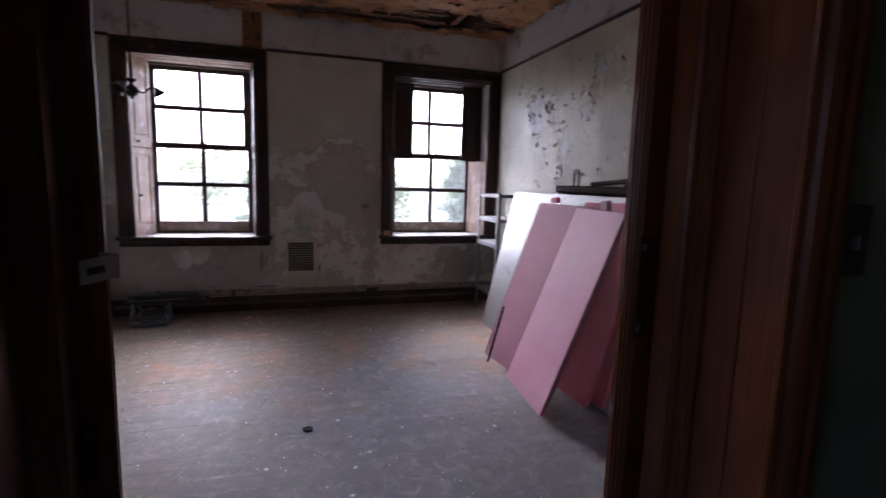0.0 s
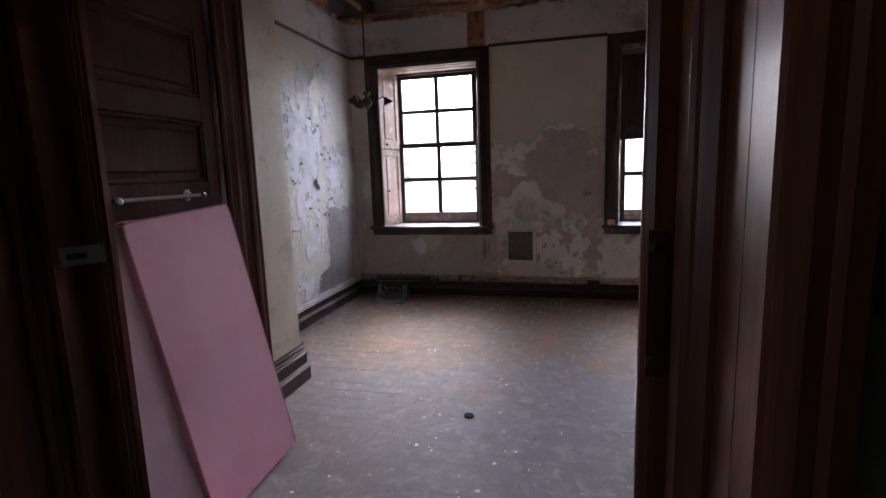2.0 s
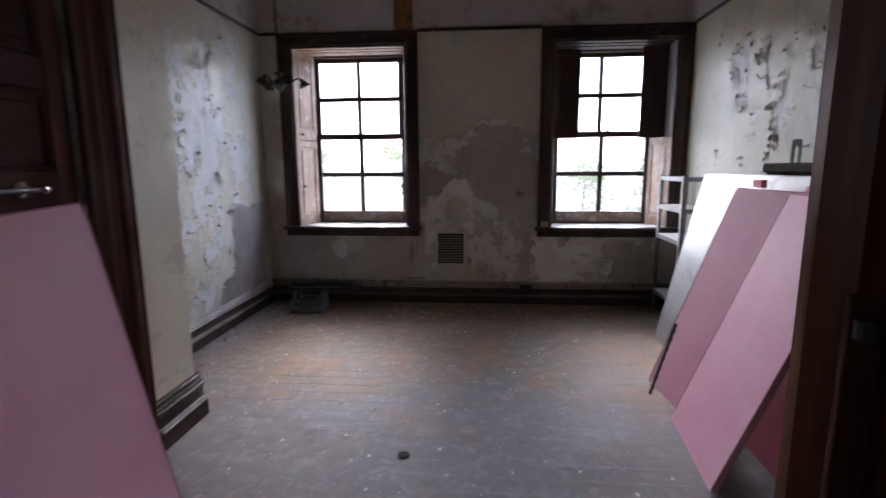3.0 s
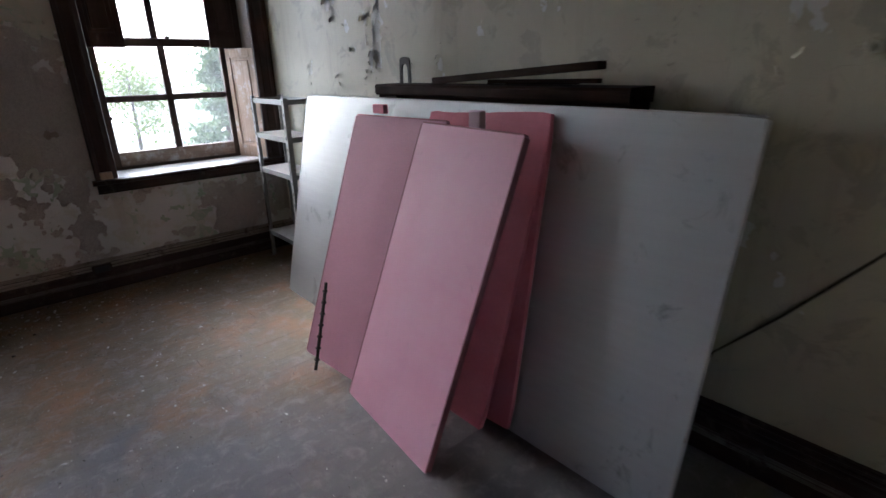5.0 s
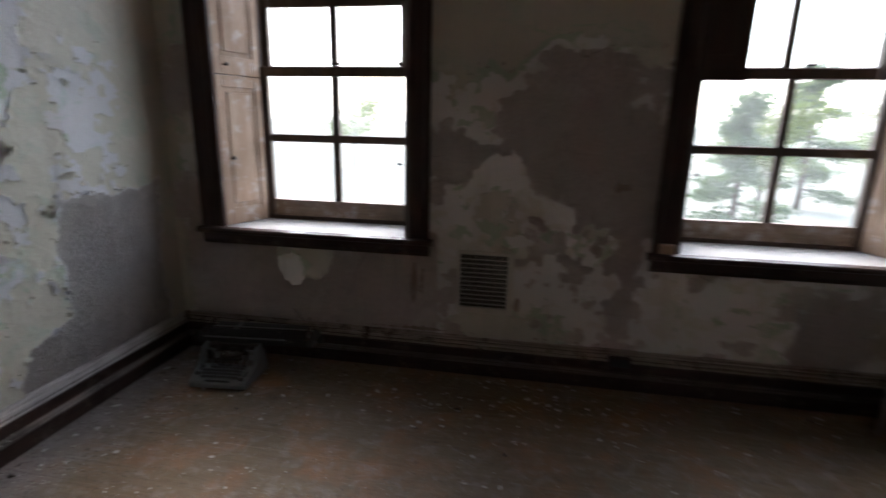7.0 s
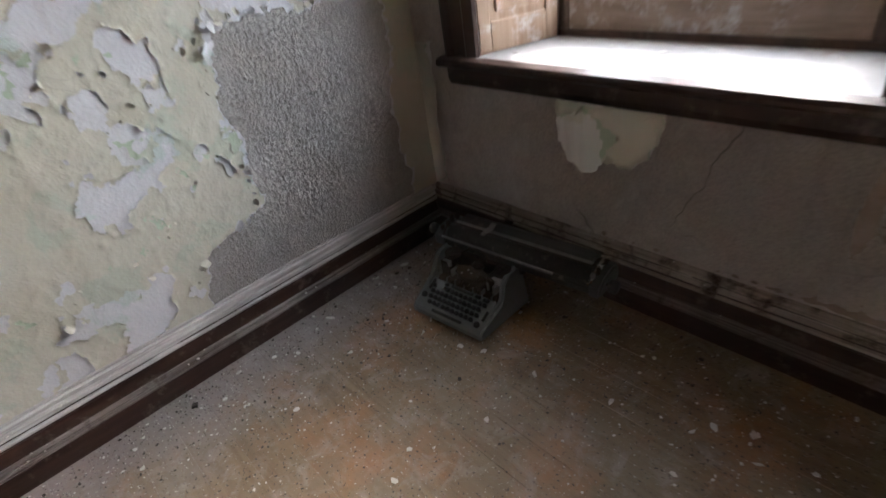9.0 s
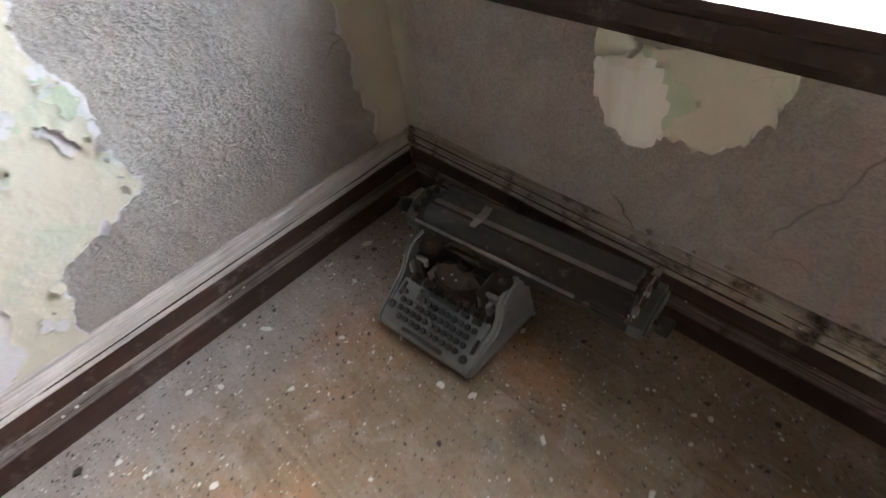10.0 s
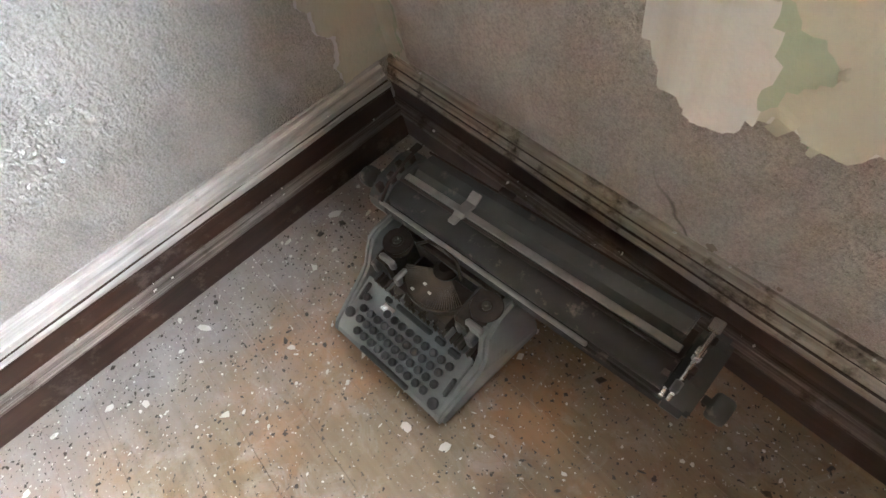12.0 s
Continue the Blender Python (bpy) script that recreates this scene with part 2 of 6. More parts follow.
def foam_material():
    k = Nodes("pink foam board")
    v = k.pos(world_space=False)
    lines = k.noise(k.pos((1.2, 1.2, 55), world_space=False), 1.0, 4, 0.5)
    shade = k.math("MULTIPLY", k.rnd(), 0.30)
    col = k.mix(k.ramp(k.noise(v, 2.6, 6), (0.3, 0.0), (0.7, 1.0)), (0.70, 0.36, 0.46), (0.78, 0.45, 0.55))
    col = k.mix(k.math("MULTIPLY", k.ramp(lines, (0.4, 0.0), (0.65, 1.0)), 0.18), col, (0.72, 0.46, 0.52))
    scuff = k.ramp(k.noise(v, 8.0, 9, 0.7, 0.7), (0.64, 0.0), (0.72, 0.5))
    col = k.mix(scuff, col, (0.46, 0.25, 0.28))
    dust = k.ramp(k.noise(v, 1.3, 8, 0.65), (0.45, 0.0), (0.75, 0.35))
    col = k.mix(dust, col, (0.62, 0.52, 0.53))
    col = k.mix(shade, col, (0.50, 0.20, 0.26))
    k.bump(k.math("ADD", lines, k.noise(v, 140.0, 3)), 0.12, 0.003)
    return k.done(col, 0.62, 0.0, 0.3)


def foil_material():
    k = Nodes("foil-faced board")
    v = k.pos(world_space=False)
    a = k.noise(v, 1.4, 7, 0.6)
    col = k.mix(a, (0.46, 0.465, 0.458), (0.57, 0.575, 0.565))
    stripe = k.noise(k.pos((1, 1, 42), world_space=False), 1.0, 3)
    col = k.mix(k.ramp(stripe, (0.42, 0.10), (0.60, 0.0)), col, (0.36, 0.36, 0.36))
    scuff = k.ramp(k.noise(v, 5.0, 9, 0.7, 0.8), (0.58, 0.0), (0.68, 0.7))
    col = k.mix(scuff, col, (0.24, 0.235, 0.23))
    k.bump(k.math("ADD", k.noise(k.pos((2, 2, 18), world_space=False), 1.0, 4), k.noise(v, 9.0, 5)), 0.2, 0.012)
    return k.done(col, k.ramp(a, (0.3, 0.36), (0.7, 0.52)), 0.62, 0.5)


def glass_material():
    k = Nodes("window glass with added haze")
    k.b.inputs["Transmission Weight"].default_value = 1.0
    k.b.inputs["IOR"].default_value = 1.02
    k.done((0.93, 0.95, 0.95), 0.0)
    # a pale haze added for glare over the view; scatters a little of the sky
    film, both = k.n.new("ShaderNodeBsdfTranslucent"), k.n.new("ShaderNodeMixShader")
    film.inputs["Color"].default_value = (0.85, 0.86, 0.84, 1)
    k.put(both.inputs[0], k.ramp(k.noise(k.pos(), 3.0, 7, 0.6), (0.3, 0.008), (0.7, 0.035)))
    k.l.new(k.b.outputs[0], both.inputs[1])
    k.l.new(film.outputs[0], both.inputs[2])
    k.l.new(both.outputs[0], k.n["Material Output"].inputs["Surface"])
    return k.m


def leaf_material(name, c1, c2):
    k = Nodes(name)
    col = k.mix(k.n.new("ShaderNodeNewGeometry").outputs["Random Per Island"], c1, c2)
    k.done(col, 0.6, 0.0, 0.3)
    # light through the leaf
    thin, both = k.n.new("ShaderNodeBsdfTranslucent"), k.n.new("ShaderNodeMixShader")
    k.put(thin.inputs["Color"], k.mix(0.5, col, (0.20, 0.26, 0.08)))
    both.inputs[0].default_value = 0.5
    k.l.new(k.b.outputs[0], both.inputs[1])
    k.l.new(thin.outputs[0], both.inputs[2])
    k.l.new(both.outputs[0], k.n["Material Output"].inputs["Surface"])
    return k.m


FLOOR = floor_material()
SUBFLOOR = mottled("dirt in the joints", (0.06, 0.05, 0.04), (0.10, 0.085, 0.07))
BARE = plaster_material("bare brown plaster", (0.54, 0.478, 0.425), (0.65, 0.59, 0.54), 170.0, 0.9)
ROUGH = plaster_material("bare rough plaster", (0.42, 0.393, 0.365), (0.51, 0.482, 0.452), 210.0, 0.7)
SKIM = paint_material("white lime skim", (0.60, 0.585, 0.55), (0.70, 0.69, 0.655), (0.54, 0.51, 0.40), 0.6)
LILAC = paint_material("pale lilac undercoat", (0.545, 0.54, 0.56), (0.625, 0.62, 0.635), (0.40, 0.50, 0.44), 0.6, (0.4, 0.6), 0.57)
CREAM = paint_material("cream oil paint", (0.455, 0.42, 0.31), (0.565, 0.525, 0.40), (0.33, 0.295, 0.23), 0.5, (0.30, 0.5), 0.55)
CREAM_GREEN = paint_material("cream paint over green", (0.48, 0.457, 0.37), (0.565, 0.545, 0.455), (0.40, 0.46, 0.37), 0.5, (0.35, 0.55), 0.54)
FRIEZE = mottled("stained frieze plaster", (0.50, 0.47, 0.46), (0.61, 0.58, 0.565), 2.2, (0.8, 0.95), 0.3, 40.0, dirt=(0.29, 0.235, 0.205), dirt_at=0.535)
GREEN = paint_material("hall green paint", (0.090, 0.098, 0.056), (0.12, 0.128, 0.076), (0.15, 0.15, 0.10), 0.3, (0.6, 0.8))
TRIM = wooden("dark varnished trim", (0.028, 0.012, 0.008), (0.058, 0.025, 0.015), (40, 40, 3), (0.30, 0.5), (0.11, 0.085, 0.07), 0.68, spec=0.35)
TRIM_X = wooden("dark varnished rail", (0.026, 0.013, 0.009), (0.055, 0.027, 0.018), (3, 40, 40), (0.32, 0.6), (0.13, 0.105, 0.09), 0.55, spec=0.35)
TRIM_Y = wooden("dark varnished skirting", (0.026, 0.013, 0.009), (0.055, 0.027, 0.018), (40, 3, 40), (0.32, 0.6), (0.13, 0.105, 0.09), 0.55, spec=0.35)
DOOR = wooden("dull red-brown door", (0.050, 0.0135, 0.008), (0.080, 0.025, 0.013), (40, 40, 3), (0.45, 0.65), (0.09, 0.07, 0.06), 0.72, spec=0.1)
JAMB = wooden("red-brown varnished jamb", (0.080, 0.019, 0.0055), (0.150, 0.041, 0.010), (60, 60, 2.5), (0.28, 0.44), spec=0.30)
# WORN_X, for runs along x, has darker streaks than WORN_Y
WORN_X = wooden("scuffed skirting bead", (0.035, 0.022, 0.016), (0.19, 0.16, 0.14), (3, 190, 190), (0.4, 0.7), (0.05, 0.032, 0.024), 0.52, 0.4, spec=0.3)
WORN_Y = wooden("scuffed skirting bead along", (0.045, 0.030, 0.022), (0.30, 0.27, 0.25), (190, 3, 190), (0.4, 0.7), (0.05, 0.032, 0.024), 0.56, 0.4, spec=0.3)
OLDWOOD = wooden("old dark lath wood", (0.020, 0.011, 0.008), (0.042, 0.023, 0.015), (40, 3, 40), (0.5, 0.8), (0.05, 0.038, 0.03), 0.68, spec=0.04)
# deeper pink: part board colour, part shade of the face tilted from the windows
FOAM_MID = mottled("mid-pink foam board darkened for its tilt", (0.62, 0.30, 0.375), (0.70, 0.37, 0.455), 2.6, (0.55, 0.75), 0.12, 90.0, world_space=False)
FOAM_CUT = mottled("darker cut foam edge", (0.36, 0.15, 0.175), (0.46, 0.21, 0.235), 9.0, (0.7, 0.9), 0.3, 90.0, world_space=False)
FOAM_PALE = mottled("pale lilac-pink foam board", (0.58, 0.40, 0.47), (0.66, 0.47, 0.54), 3.0, (0.55, 0.75), 0.12, 90.0, world_space=False)
PALEGREEN = paint_material("pale green old paint", (0.36, 0.43, 0.31), (0.46, 0.52, 0.40), (0.54, 0.53, 0.46), 0.6, (0.4, 0.6), 0.56)
# the north run's CAP_X is browner and darker than the west run's CAP_Y
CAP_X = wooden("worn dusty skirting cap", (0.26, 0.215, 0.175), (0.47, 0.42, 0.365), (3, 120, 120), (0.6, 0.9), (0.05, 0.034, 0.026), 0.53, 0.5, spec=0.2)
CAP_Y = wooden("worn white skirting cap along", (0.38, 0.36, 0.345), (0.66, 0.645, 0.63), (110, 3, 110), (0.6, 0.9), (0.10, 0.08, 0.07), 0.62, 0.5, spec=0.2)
DULLSTEEL = mottled("dull typewriter steel", (0.20, 0.195, 0.185), (0.32, 0.31, 0.295), 30.0, (0.35, 0.55), 0.1, 150.0, metallic=0.6, world_space=False, dist=0.001)
TYPEMETAL = mottled("dusty type bars", (0.075, 0.058, 0.042), (0.14, 0.112, 0.082), 50.0, (0.4, 0.6), 0.2, 150.0, metallic=0.4, world_space=False, dist=0.001)
PALEWOOD = wooden("worn pale wood", (0.34, 0.21, 0.125), (0.52, 0.38, 0.27), (40, 40, 2.5), (0.4, 0.65), (0.60, 0.54, 0.50), 0.54)
SASH = wooden("dark sash wood", (0.055, 0.030, 0.020), (0.11, 0.07, 0.045), (30, 30, 5), (0.4, 0.7), (0.2, 0.17, 0.15), 0.6)
SASHPALE = wooden("weathered sash rail", (0.20, 0.14, 0.10), (0.33, 0.25, 0.19), (5, 40, 40), (0.5, 0.8), (0.45, 0.42, 0.4), 0.5)
STOOL = mottled("dusty white sill top", (0.34, 0.325, 0.31), (0.48, 0.465, 0.45), 7.0, (0.5, 0.8), 0.3, 60.0, dirt=(0.30, 0.25, 0.21), dirt_at=0.62)
GLASS = glass_material()
FOAM = foam_material()
# deep pink, brightened in the colour for light glowing through the foam
FOAM_EDGE = mottled("deep pink foam", (0.60, 0.17, 0.225), (0.70, 0.24, 0.30), 5.0, (0.6, 0.8), 0.2, world_space=False)
FOIL = foil_material()
STEEL = mottled("galvanised shelf steel", (0.27, 0.26, 0.25), (0.38, 0.37, 0.36), 12.0, (0.4, 0.65), 0.15, metallic=0.4, dirt=(0.22, 0.17, 0.14), dirt_at=0.60, world_space=False)
SHELFTOP = mottled("dusty shelf top", (0.46, 0.43, 0.40), (0.56, 0.53, 0.50), 9.0, (0.7, 0.9), 0.2, world_space=False, dirt=(0.3, 0.24, 0.2))
IRON = mottled("dark rusty iron", (0.035, 0.028, 0.025), (0.075, 0.055, 0.045), 20.0, (0.45, 0.75), 0.3, metallic=0.5, world_space=False)
CHROME = mottled("worn chrome", (0.55, 0.54, 0.52), (0.68, 0.67, 0.66), 15.0, (0.15, 0.35), 0.05, metallic=1.0, world_space=False)
GRILLE = mottled("chipped cream grille paint", (0.58, 0.55, 0.48), (0.68, 0.65, 0.58), 18.0, (0.5, 0.7), 0.2, dirt=(0.22, 0.15, 0.10), dirt_at=0.62)
BLACK = mottled("near-black for unlit hollows and black parts", (0.008, 0.007, 0.006), (0.016, 0.013, 0.011), 8.0, (0.8, 0.95))
LATH = wooden("water-stained ceiling boards", (0.15, 0.062, 0.022), (0.34, 0.155, 0.06), (3, 40, 10), (0.5, 0.8), (0.035, 0.018, 0.01), 0.50)
BRASS = mottled("tarnished lamp metal", (0.05, 0.042, 0.033), (0.11, 0.095, 0.075), 25.0, (0.4, 0.6), 0.1, metallic=0.5, world_space=False)
GREYPAINT = mottled("grey-green typewriter enamel", (0.165, 0.178, 0.174), (0.22, 0.235, 0.228), 14.0, (0.4, 0.6), 0.15, 180.0, spec=0.4, dirt=(0.12, 0.10, 0.085), dirt_at=0.62, world_space=False, dist=0.001)
KEYCAP = mottled("dark key plastic", (0.020, 0.021, 0.021), (0.040, 0.042, 0.041), 30.0, (0.35, 0.6), 0.1, 200.0, dirt=(0.07, 0.06, 0.052), dirt_at=0.66, world_space=False, dist=0.0005)
RUBBER = mottled("platen rubber", (0.022, 0.021, 0.019), (0.042, 0.039, 0.035), 22.0, (0.5, 0.75), 0.2, 160.0, dirt=(0.14, 0.12, 0.10), dirt_at=0.58, world_space=False, dist=0.001)
PLATEN = mottled("grey-green paper table", (0.050, 0.054, 0.051), (0.080, 0.085, 0.080), 12.0, (0.35, 0.6), 0.1, 120.0, dirt=(0.16, 0.14, 0.12), dirt_at=0.6, world_space=False, dist=0.001)
WORKS = mottled("oily type metal", (0.022, 0.017, 0.013), (0.070, 0.052, 0.038), 40.0, (0.35, 0.6), 0.3, 150.0, metallic=0.5, world_space=False, dist=0.001)
SPOOL = mottled("brown ribbon spool", (0.032, 0.022, 0.016), (0.060, 0.042, 0.031), 30.0, (0.45, 0.65), 0.15, 150.0, metallic=0.4, world_space=False, dist=0.001)
CHIPS = paint_material("fallen paint chips", (0.50, 0.48, 0.43), (0.60, 0.58, 0.55), (0.42, 0.44, 0.36), 0.5)
DARKCHIPS = mottled("dark crumbs", (0.035, 0.028, 0.022), (0.07, 0.055, 0.045), 20.0)
GRASS = mottled("pale gravel and dry grass", (0.24, 0.23, 0.17), (0.36, 0.345, 0.29), 0.08, (0.8, 0.95), 0.2, 3.0)
BARK = mottled("tree bark", (0.09, 0.07, 0.055), (0.14, 0.11, 0.09), 3.0, (0.8, 0.95), 0.6, 14.0)
LEAVES = leaf_material("tree leaves", (0.11, 0.14, 0.04), (0.19, 0.22, 0.08))
NEEDLES = leaf_material("conifer needles", (0.085, 0.12, 0.085), (0.12, 0.16, 0.11))
CARDBOARD = mottled("torn pale board", (0.40, 0.36, 0.30), (0.50, 0.46, 0.39), 12.0, (0.7, 0.9), 0.2)

# ---- the large structure ----
def wall_with_openings():
    """The window wall: two openings right through it."""
    bm = bmesh.new()
    y0, y1 = W, W + 0.40
    for x0, x1 in ((XL - 0.25, -0.975), (0.037, 1.360), (2.372, XR + 0.25)):
        box(bm, x0, x1, y0, y1, -0.1, 3.1)
    for x0, x1 in ((-0.975, 0.037), (1.360, 2.372)):
        box(bm, x0, x1, y0, y1, -0.1, 0.685)
        box(bm, x0, x1, y0, y1, 2.33, 3.1)
    return bm


wall_north = structure("wall_north", wall_with_openings(), BARE, "brown bare plaster window wall with peeling paint", "wall")
wall_west = structure("wall_west", boxed(XL - 0.25, XL, 3.615, W, -0.1, 3.1), ROUGH, "rough grey plaster wall with peeling pale paint", "wall")
wall_east = structure("wall_east", boxed(XR, XR + 0.25, 1.745, W, -0.1, 3.1), BARE, "plaster wall under flaking cream paint", "wall")
bm = boxed(-0.99, -0.72, 3.05, 3.615, -0.1, 3.1)
box(bm, XL - 0.25, -0.99, 3.40, 3.615, -0.1, 3.1)
box(bm, -0.99, -0.72, 1.745, 2.16, -0.1, 3.1)
box(bm, -0.99, -0.72, 2.16, 3.05, 2.10, 3.1)
wall_closet = structure("wall_closet", bm, BARE, "short plaster wall beside the closet door", "wall")
structure("closet_back", boxed(-1.50, -1.45, 1.7, 3.4, -0.1, 3.1), BARE, "closet back wall", "wall")
bm = boxed(-1.50, -0.05, 1.385, 1.745, -0.1, 3.1)
box(bm, 1.125, XR + 0.25, 1.385, 1.745, -0.1, 3.1)
box(bm, -0.05, 1.125, 1.385, 1.745, 2.15, 3.1)
wall_south = structure("wall_south", bm, GREEN, "thick wall painted dull green towards the hall", "wall")
# unseen pale room side, added to bounce daylight back onto the window wall
bm = boxed(-0.72, -0.05, 1.745, 1.757, 0, 2.74)
box(bm, 1.125, XR, 1.745, 1.757, 0, 2.74)
box(bm, -0.05, 1.125, 1.748, 1.757, 2.195, 2.74)
structure("wall_south_plaster", bm, CREAM, "unseen cream face on the door wall, added to bounce light", "wall")
bm = boxed(-1.7, -1.5, 0.85, 1.385, -0.1, 3.1)
box(bm, -1.7, -1.5, -1.4, -0.45, -0.1, 3.1)
box(bm, -1.7, -1.5, -0.45, 0.85, -0.1, 0.95)
box(bm, -1.7, -1.5, -0.45, 0.85, 1.9, 3.1)
box(bm, 2.755, 2.955, -1.4, 1.385, -0.1, 3.1)
box(bm, -1.7, 2.955, -1.6, -1.4, -0.1, 3.1)
structure("wall_hall", bm, GREEN, "dull green hall walls", "wall")
structure("floor_base", boxed(-1.7, 2.955, -1.6, W + 0.05, -0.12, -0.022), SUBFLOOR, "dark boards under the floor", "floor")
structure("ceiling_hall", boxed(-1.7, 2.955, -1.6, 1.745, 2.78, 3.1), FRIEZE, "stained hall ceiling", "ceiling")

# broken ceiling: boards with gaps, and a black sheet painted as the unlit space above
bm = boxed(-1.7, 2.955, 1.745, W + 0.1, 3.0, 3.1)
structure("ceiling_void", bm, BLACK, "black sheet standing in for the unlit space over the ceiling", "ceiling")
bm = bmesh.new()
rng = random.Random(4)
y = 1.75
while y < W:
    w = rng.uniform(0.035, 0.06)
    x = XL
    while x < XR:
        ln = rng.uniform(0.25, 1.1)
        cx, cy = x + ln / 2, y
        gone = noise.noise((cx * 1.1, cy * 1.3, 3.0)) + 0.35 * noise.noise((cx * 3, cy * 4, 9.0))
        hole = math.hypot((cx - 1.85) / 0.5, (cy - 5.42) / 0.24) < 1 or math.hypot((cx + 0.75) / 0.55, (cy - 5.45) / 0.30) < 0.9
        if not hole and gone < 0.30:
            z = CEIL + 0.03 + rng.uniform(-0.012, 0.02)
            t = pose(cx, cy + w / 2, z, rng.uniform(-4, 4), rng.uniform(-1.5, 1.5), rng.uniform(-1, 1))
            box(bm, -ln / 2, ln / 2 - 0.004, -w / 2, w / 2 - 0.006, 0, 0.012, m=t)
        x += ln
    y += w
for k in range(7):
    x = XL + 0.25 + k * 0.58
    box(bm, x, x + 0.06, 1.75, W, CEIL + 0.07, CEIL + 0.20)
ceiling = structure("ceiling", bm, LATH, "collapsed ceiling of orange-brown water-stained boards", "ceiling")


def curl(bm, m, w, h, bend, rng, n=4):
    """One curled flake: a ragged strip bent along its length."""
    rows = []
    for i in range(n + 1):
        u = i / n
        a = bend * u * u
        half = w * 0.5 * (0.65 + 0.35 * math.sin(2.6 * u + rng.random())) * rng.uniform(0.75, 1.1)
        zz = h * math.sin(min(a, 3.0)) / max(bend, 0.2) + 0.002
        yy = h * (u - 0.25 * u * a / 2)
        rows.append([bm.verts.new(m @ Vector((s * half + rng.uniform(-0.1, 0.1) * w, yy, zz))) for s in (-1, 0.1, 1)])
    for a, b in zip(rows, rows[1:]):
        for k in range(2):
            bm.faces.new((a[k], a[k + 1], b[k + 1], b[k]))


rng = random.Random(8)
bm = bmesh.new()
curl(bm, pose(-0.72, 5.24, CEIL + 0.022, 180, 0, 60), 0.10, 0.26, 0.06, rng, 6)
curl(bm, pose(1.62, 4.62, CEIL + 0.02, 178, 4, 40), 0.10, 0.14, 0.08, rng, 6)
tagged(part("plaster_scraps", bm, CARDBOARD), "pale scraps of paper left on the ceiling", "scraps", kind="stuff")

# frieze over the picture rail, with rounded corners, broken where a chase shows brown boards
bm = bmesh.new()


def band(bm, p, q, out, n, rise, seed):
    """One strip of plaster with an uneven top edge."""
    p, q, out = Vector(p), Vector(q), Vector(out) * 0.012
    rings = []
    for k in range(n + 1):
        c = p.lerp(q, k / n)
        top = Vector((0, 0, CEIL - 2.445 + rise + 0.025 * noise.noise((c.x * 3, c.y * 3, seed))))
        rings.append([bm.verts.new(v) for v in (c, c + out, c + out + top, c + top)])
    for a, b in zip(rings, rings[1:]):
        for k in range(4):
            bm.faces.new((a[k], a[(k + 1) % 4], b[(k + 1) % 4], b[k]))
    bm.faces.new(rings[0]), bm.faces.new(list(reversed(rings[-1])))


band(bm, (XL, W, 2.445), (-0.045, W, 2.445), (0, -1, 0), 24, 0.02, 1.0)
band(bm, (0.125, W, 2.445), (XR, W, 2.445), (0, -1, 0), 40, 0.02, 1.0)
band(bm, (XR, W - 0.013, 2.445), (XR, 1.75, 2.445), (-1, 0, 0), 60, 0.03, 4.0)
band(bm, (XL, 3.62, 2.445), (XL, W - 0.013, 2.445), (1, 0, 0), 34, 0.0, 6.0)
for sx, x in ((1, XL + 0.012), (-1, XR - 0.012)):
    c = 0.11
    pts = [(0, 0)] + [(c * (1 - math.sin(a * 0.2618)), c * (1 - math.cos(a * 0.2618))) for a in range(7)]
    lo = [bm.verts.new((x + sx * px * 0.45, W - 0.012 - py * 0.45, 2.445)) for px, py in pts]
    hi = [bm.verts.new((x + sx * px * 1.3, W - 0.012 - py * 1.3, CEIL + 0.03)) for px, py in pts]
    for k in range(len(pts)):
        j = (k + 1) % len(pts)
        bm.faces.new((lo[k], lo[j], hi[j], hi[k]))
structure("frieze", bm, FRIEZE, "grey stained plaster band above the picture rail", "wall band")
structure("wall_chase", boxed(-0.045, 0.125, W - 0.004, W - 0.001, 2.445, CEIL + 0.02), LATH, "brown boards showing in a gap in the plaster", "wall gap")

# picture rail
RAIL = [(0, 0), (0.022, 0.004), (0.026, 0.016), (0.014, 0.024), (0.010, 0.034), (0, 0.036)]
bm = bmesh.new()
for x0, x1 in ((XL, -1.10), (0.162, 1.235), (2.497, XR)):
    sweep(bm, RAIL, (x0, W, 2.425), (x1, W, 2.425), (0, -1, 0))
rail = structure("trim_picture_rail", bm, TRIM_X, "thin dark wooden picture rail", "picture rail")
bm = sweep(bmesh.new(), RAIL, (XL, 3.62, 2.425), (XL, W - 0.03, 2.425), (1, 0, 0))
sweep(bm, RAIL, (XR, W - 0.03, 2.425), (XR, 1.76, 2.425), (-1, 0, 0))
structure("trim_picture_rail_side", bm, TRIM_Y, "thin dark wooden picture rail", "picture rail")

# skirting: a dark lower board, a stepped upper board and a worn white cap
LOWER = [(0, 0), (0.036, 0), (0.036, 0.064), (0.034, 0.068), (0, 0.068)]
BEAD = [(0, 0.068), (0.036, 0.068), (0.041, 0.072), (0.041, 0.078), (0.036, 0.083), (0.030, 0.085), (0.029, 0.090), (0.023, 0.093), (0, 0.093)]
UPPER = [(0, 0.093), (0.021, 0.093), (0.019, 0.100), (0.019, 0.136), (0.023, 0.140), (0.023, 0.146), (0, 0.146)]
TOP = [(0, 0.146), (0.024, 0.146), (0.026, 0.150), (0.026, 0.156), (0.020, 0.159), (0.018, 0.163), (0.021, 0.166), (0.019, 0.174), (0.012, 0.177), (0.011, 0.184), (0.014, 0.187), (0.013, 0.194), (0.006, 0.197), (0.006, 0.207), (0, 0.208)]
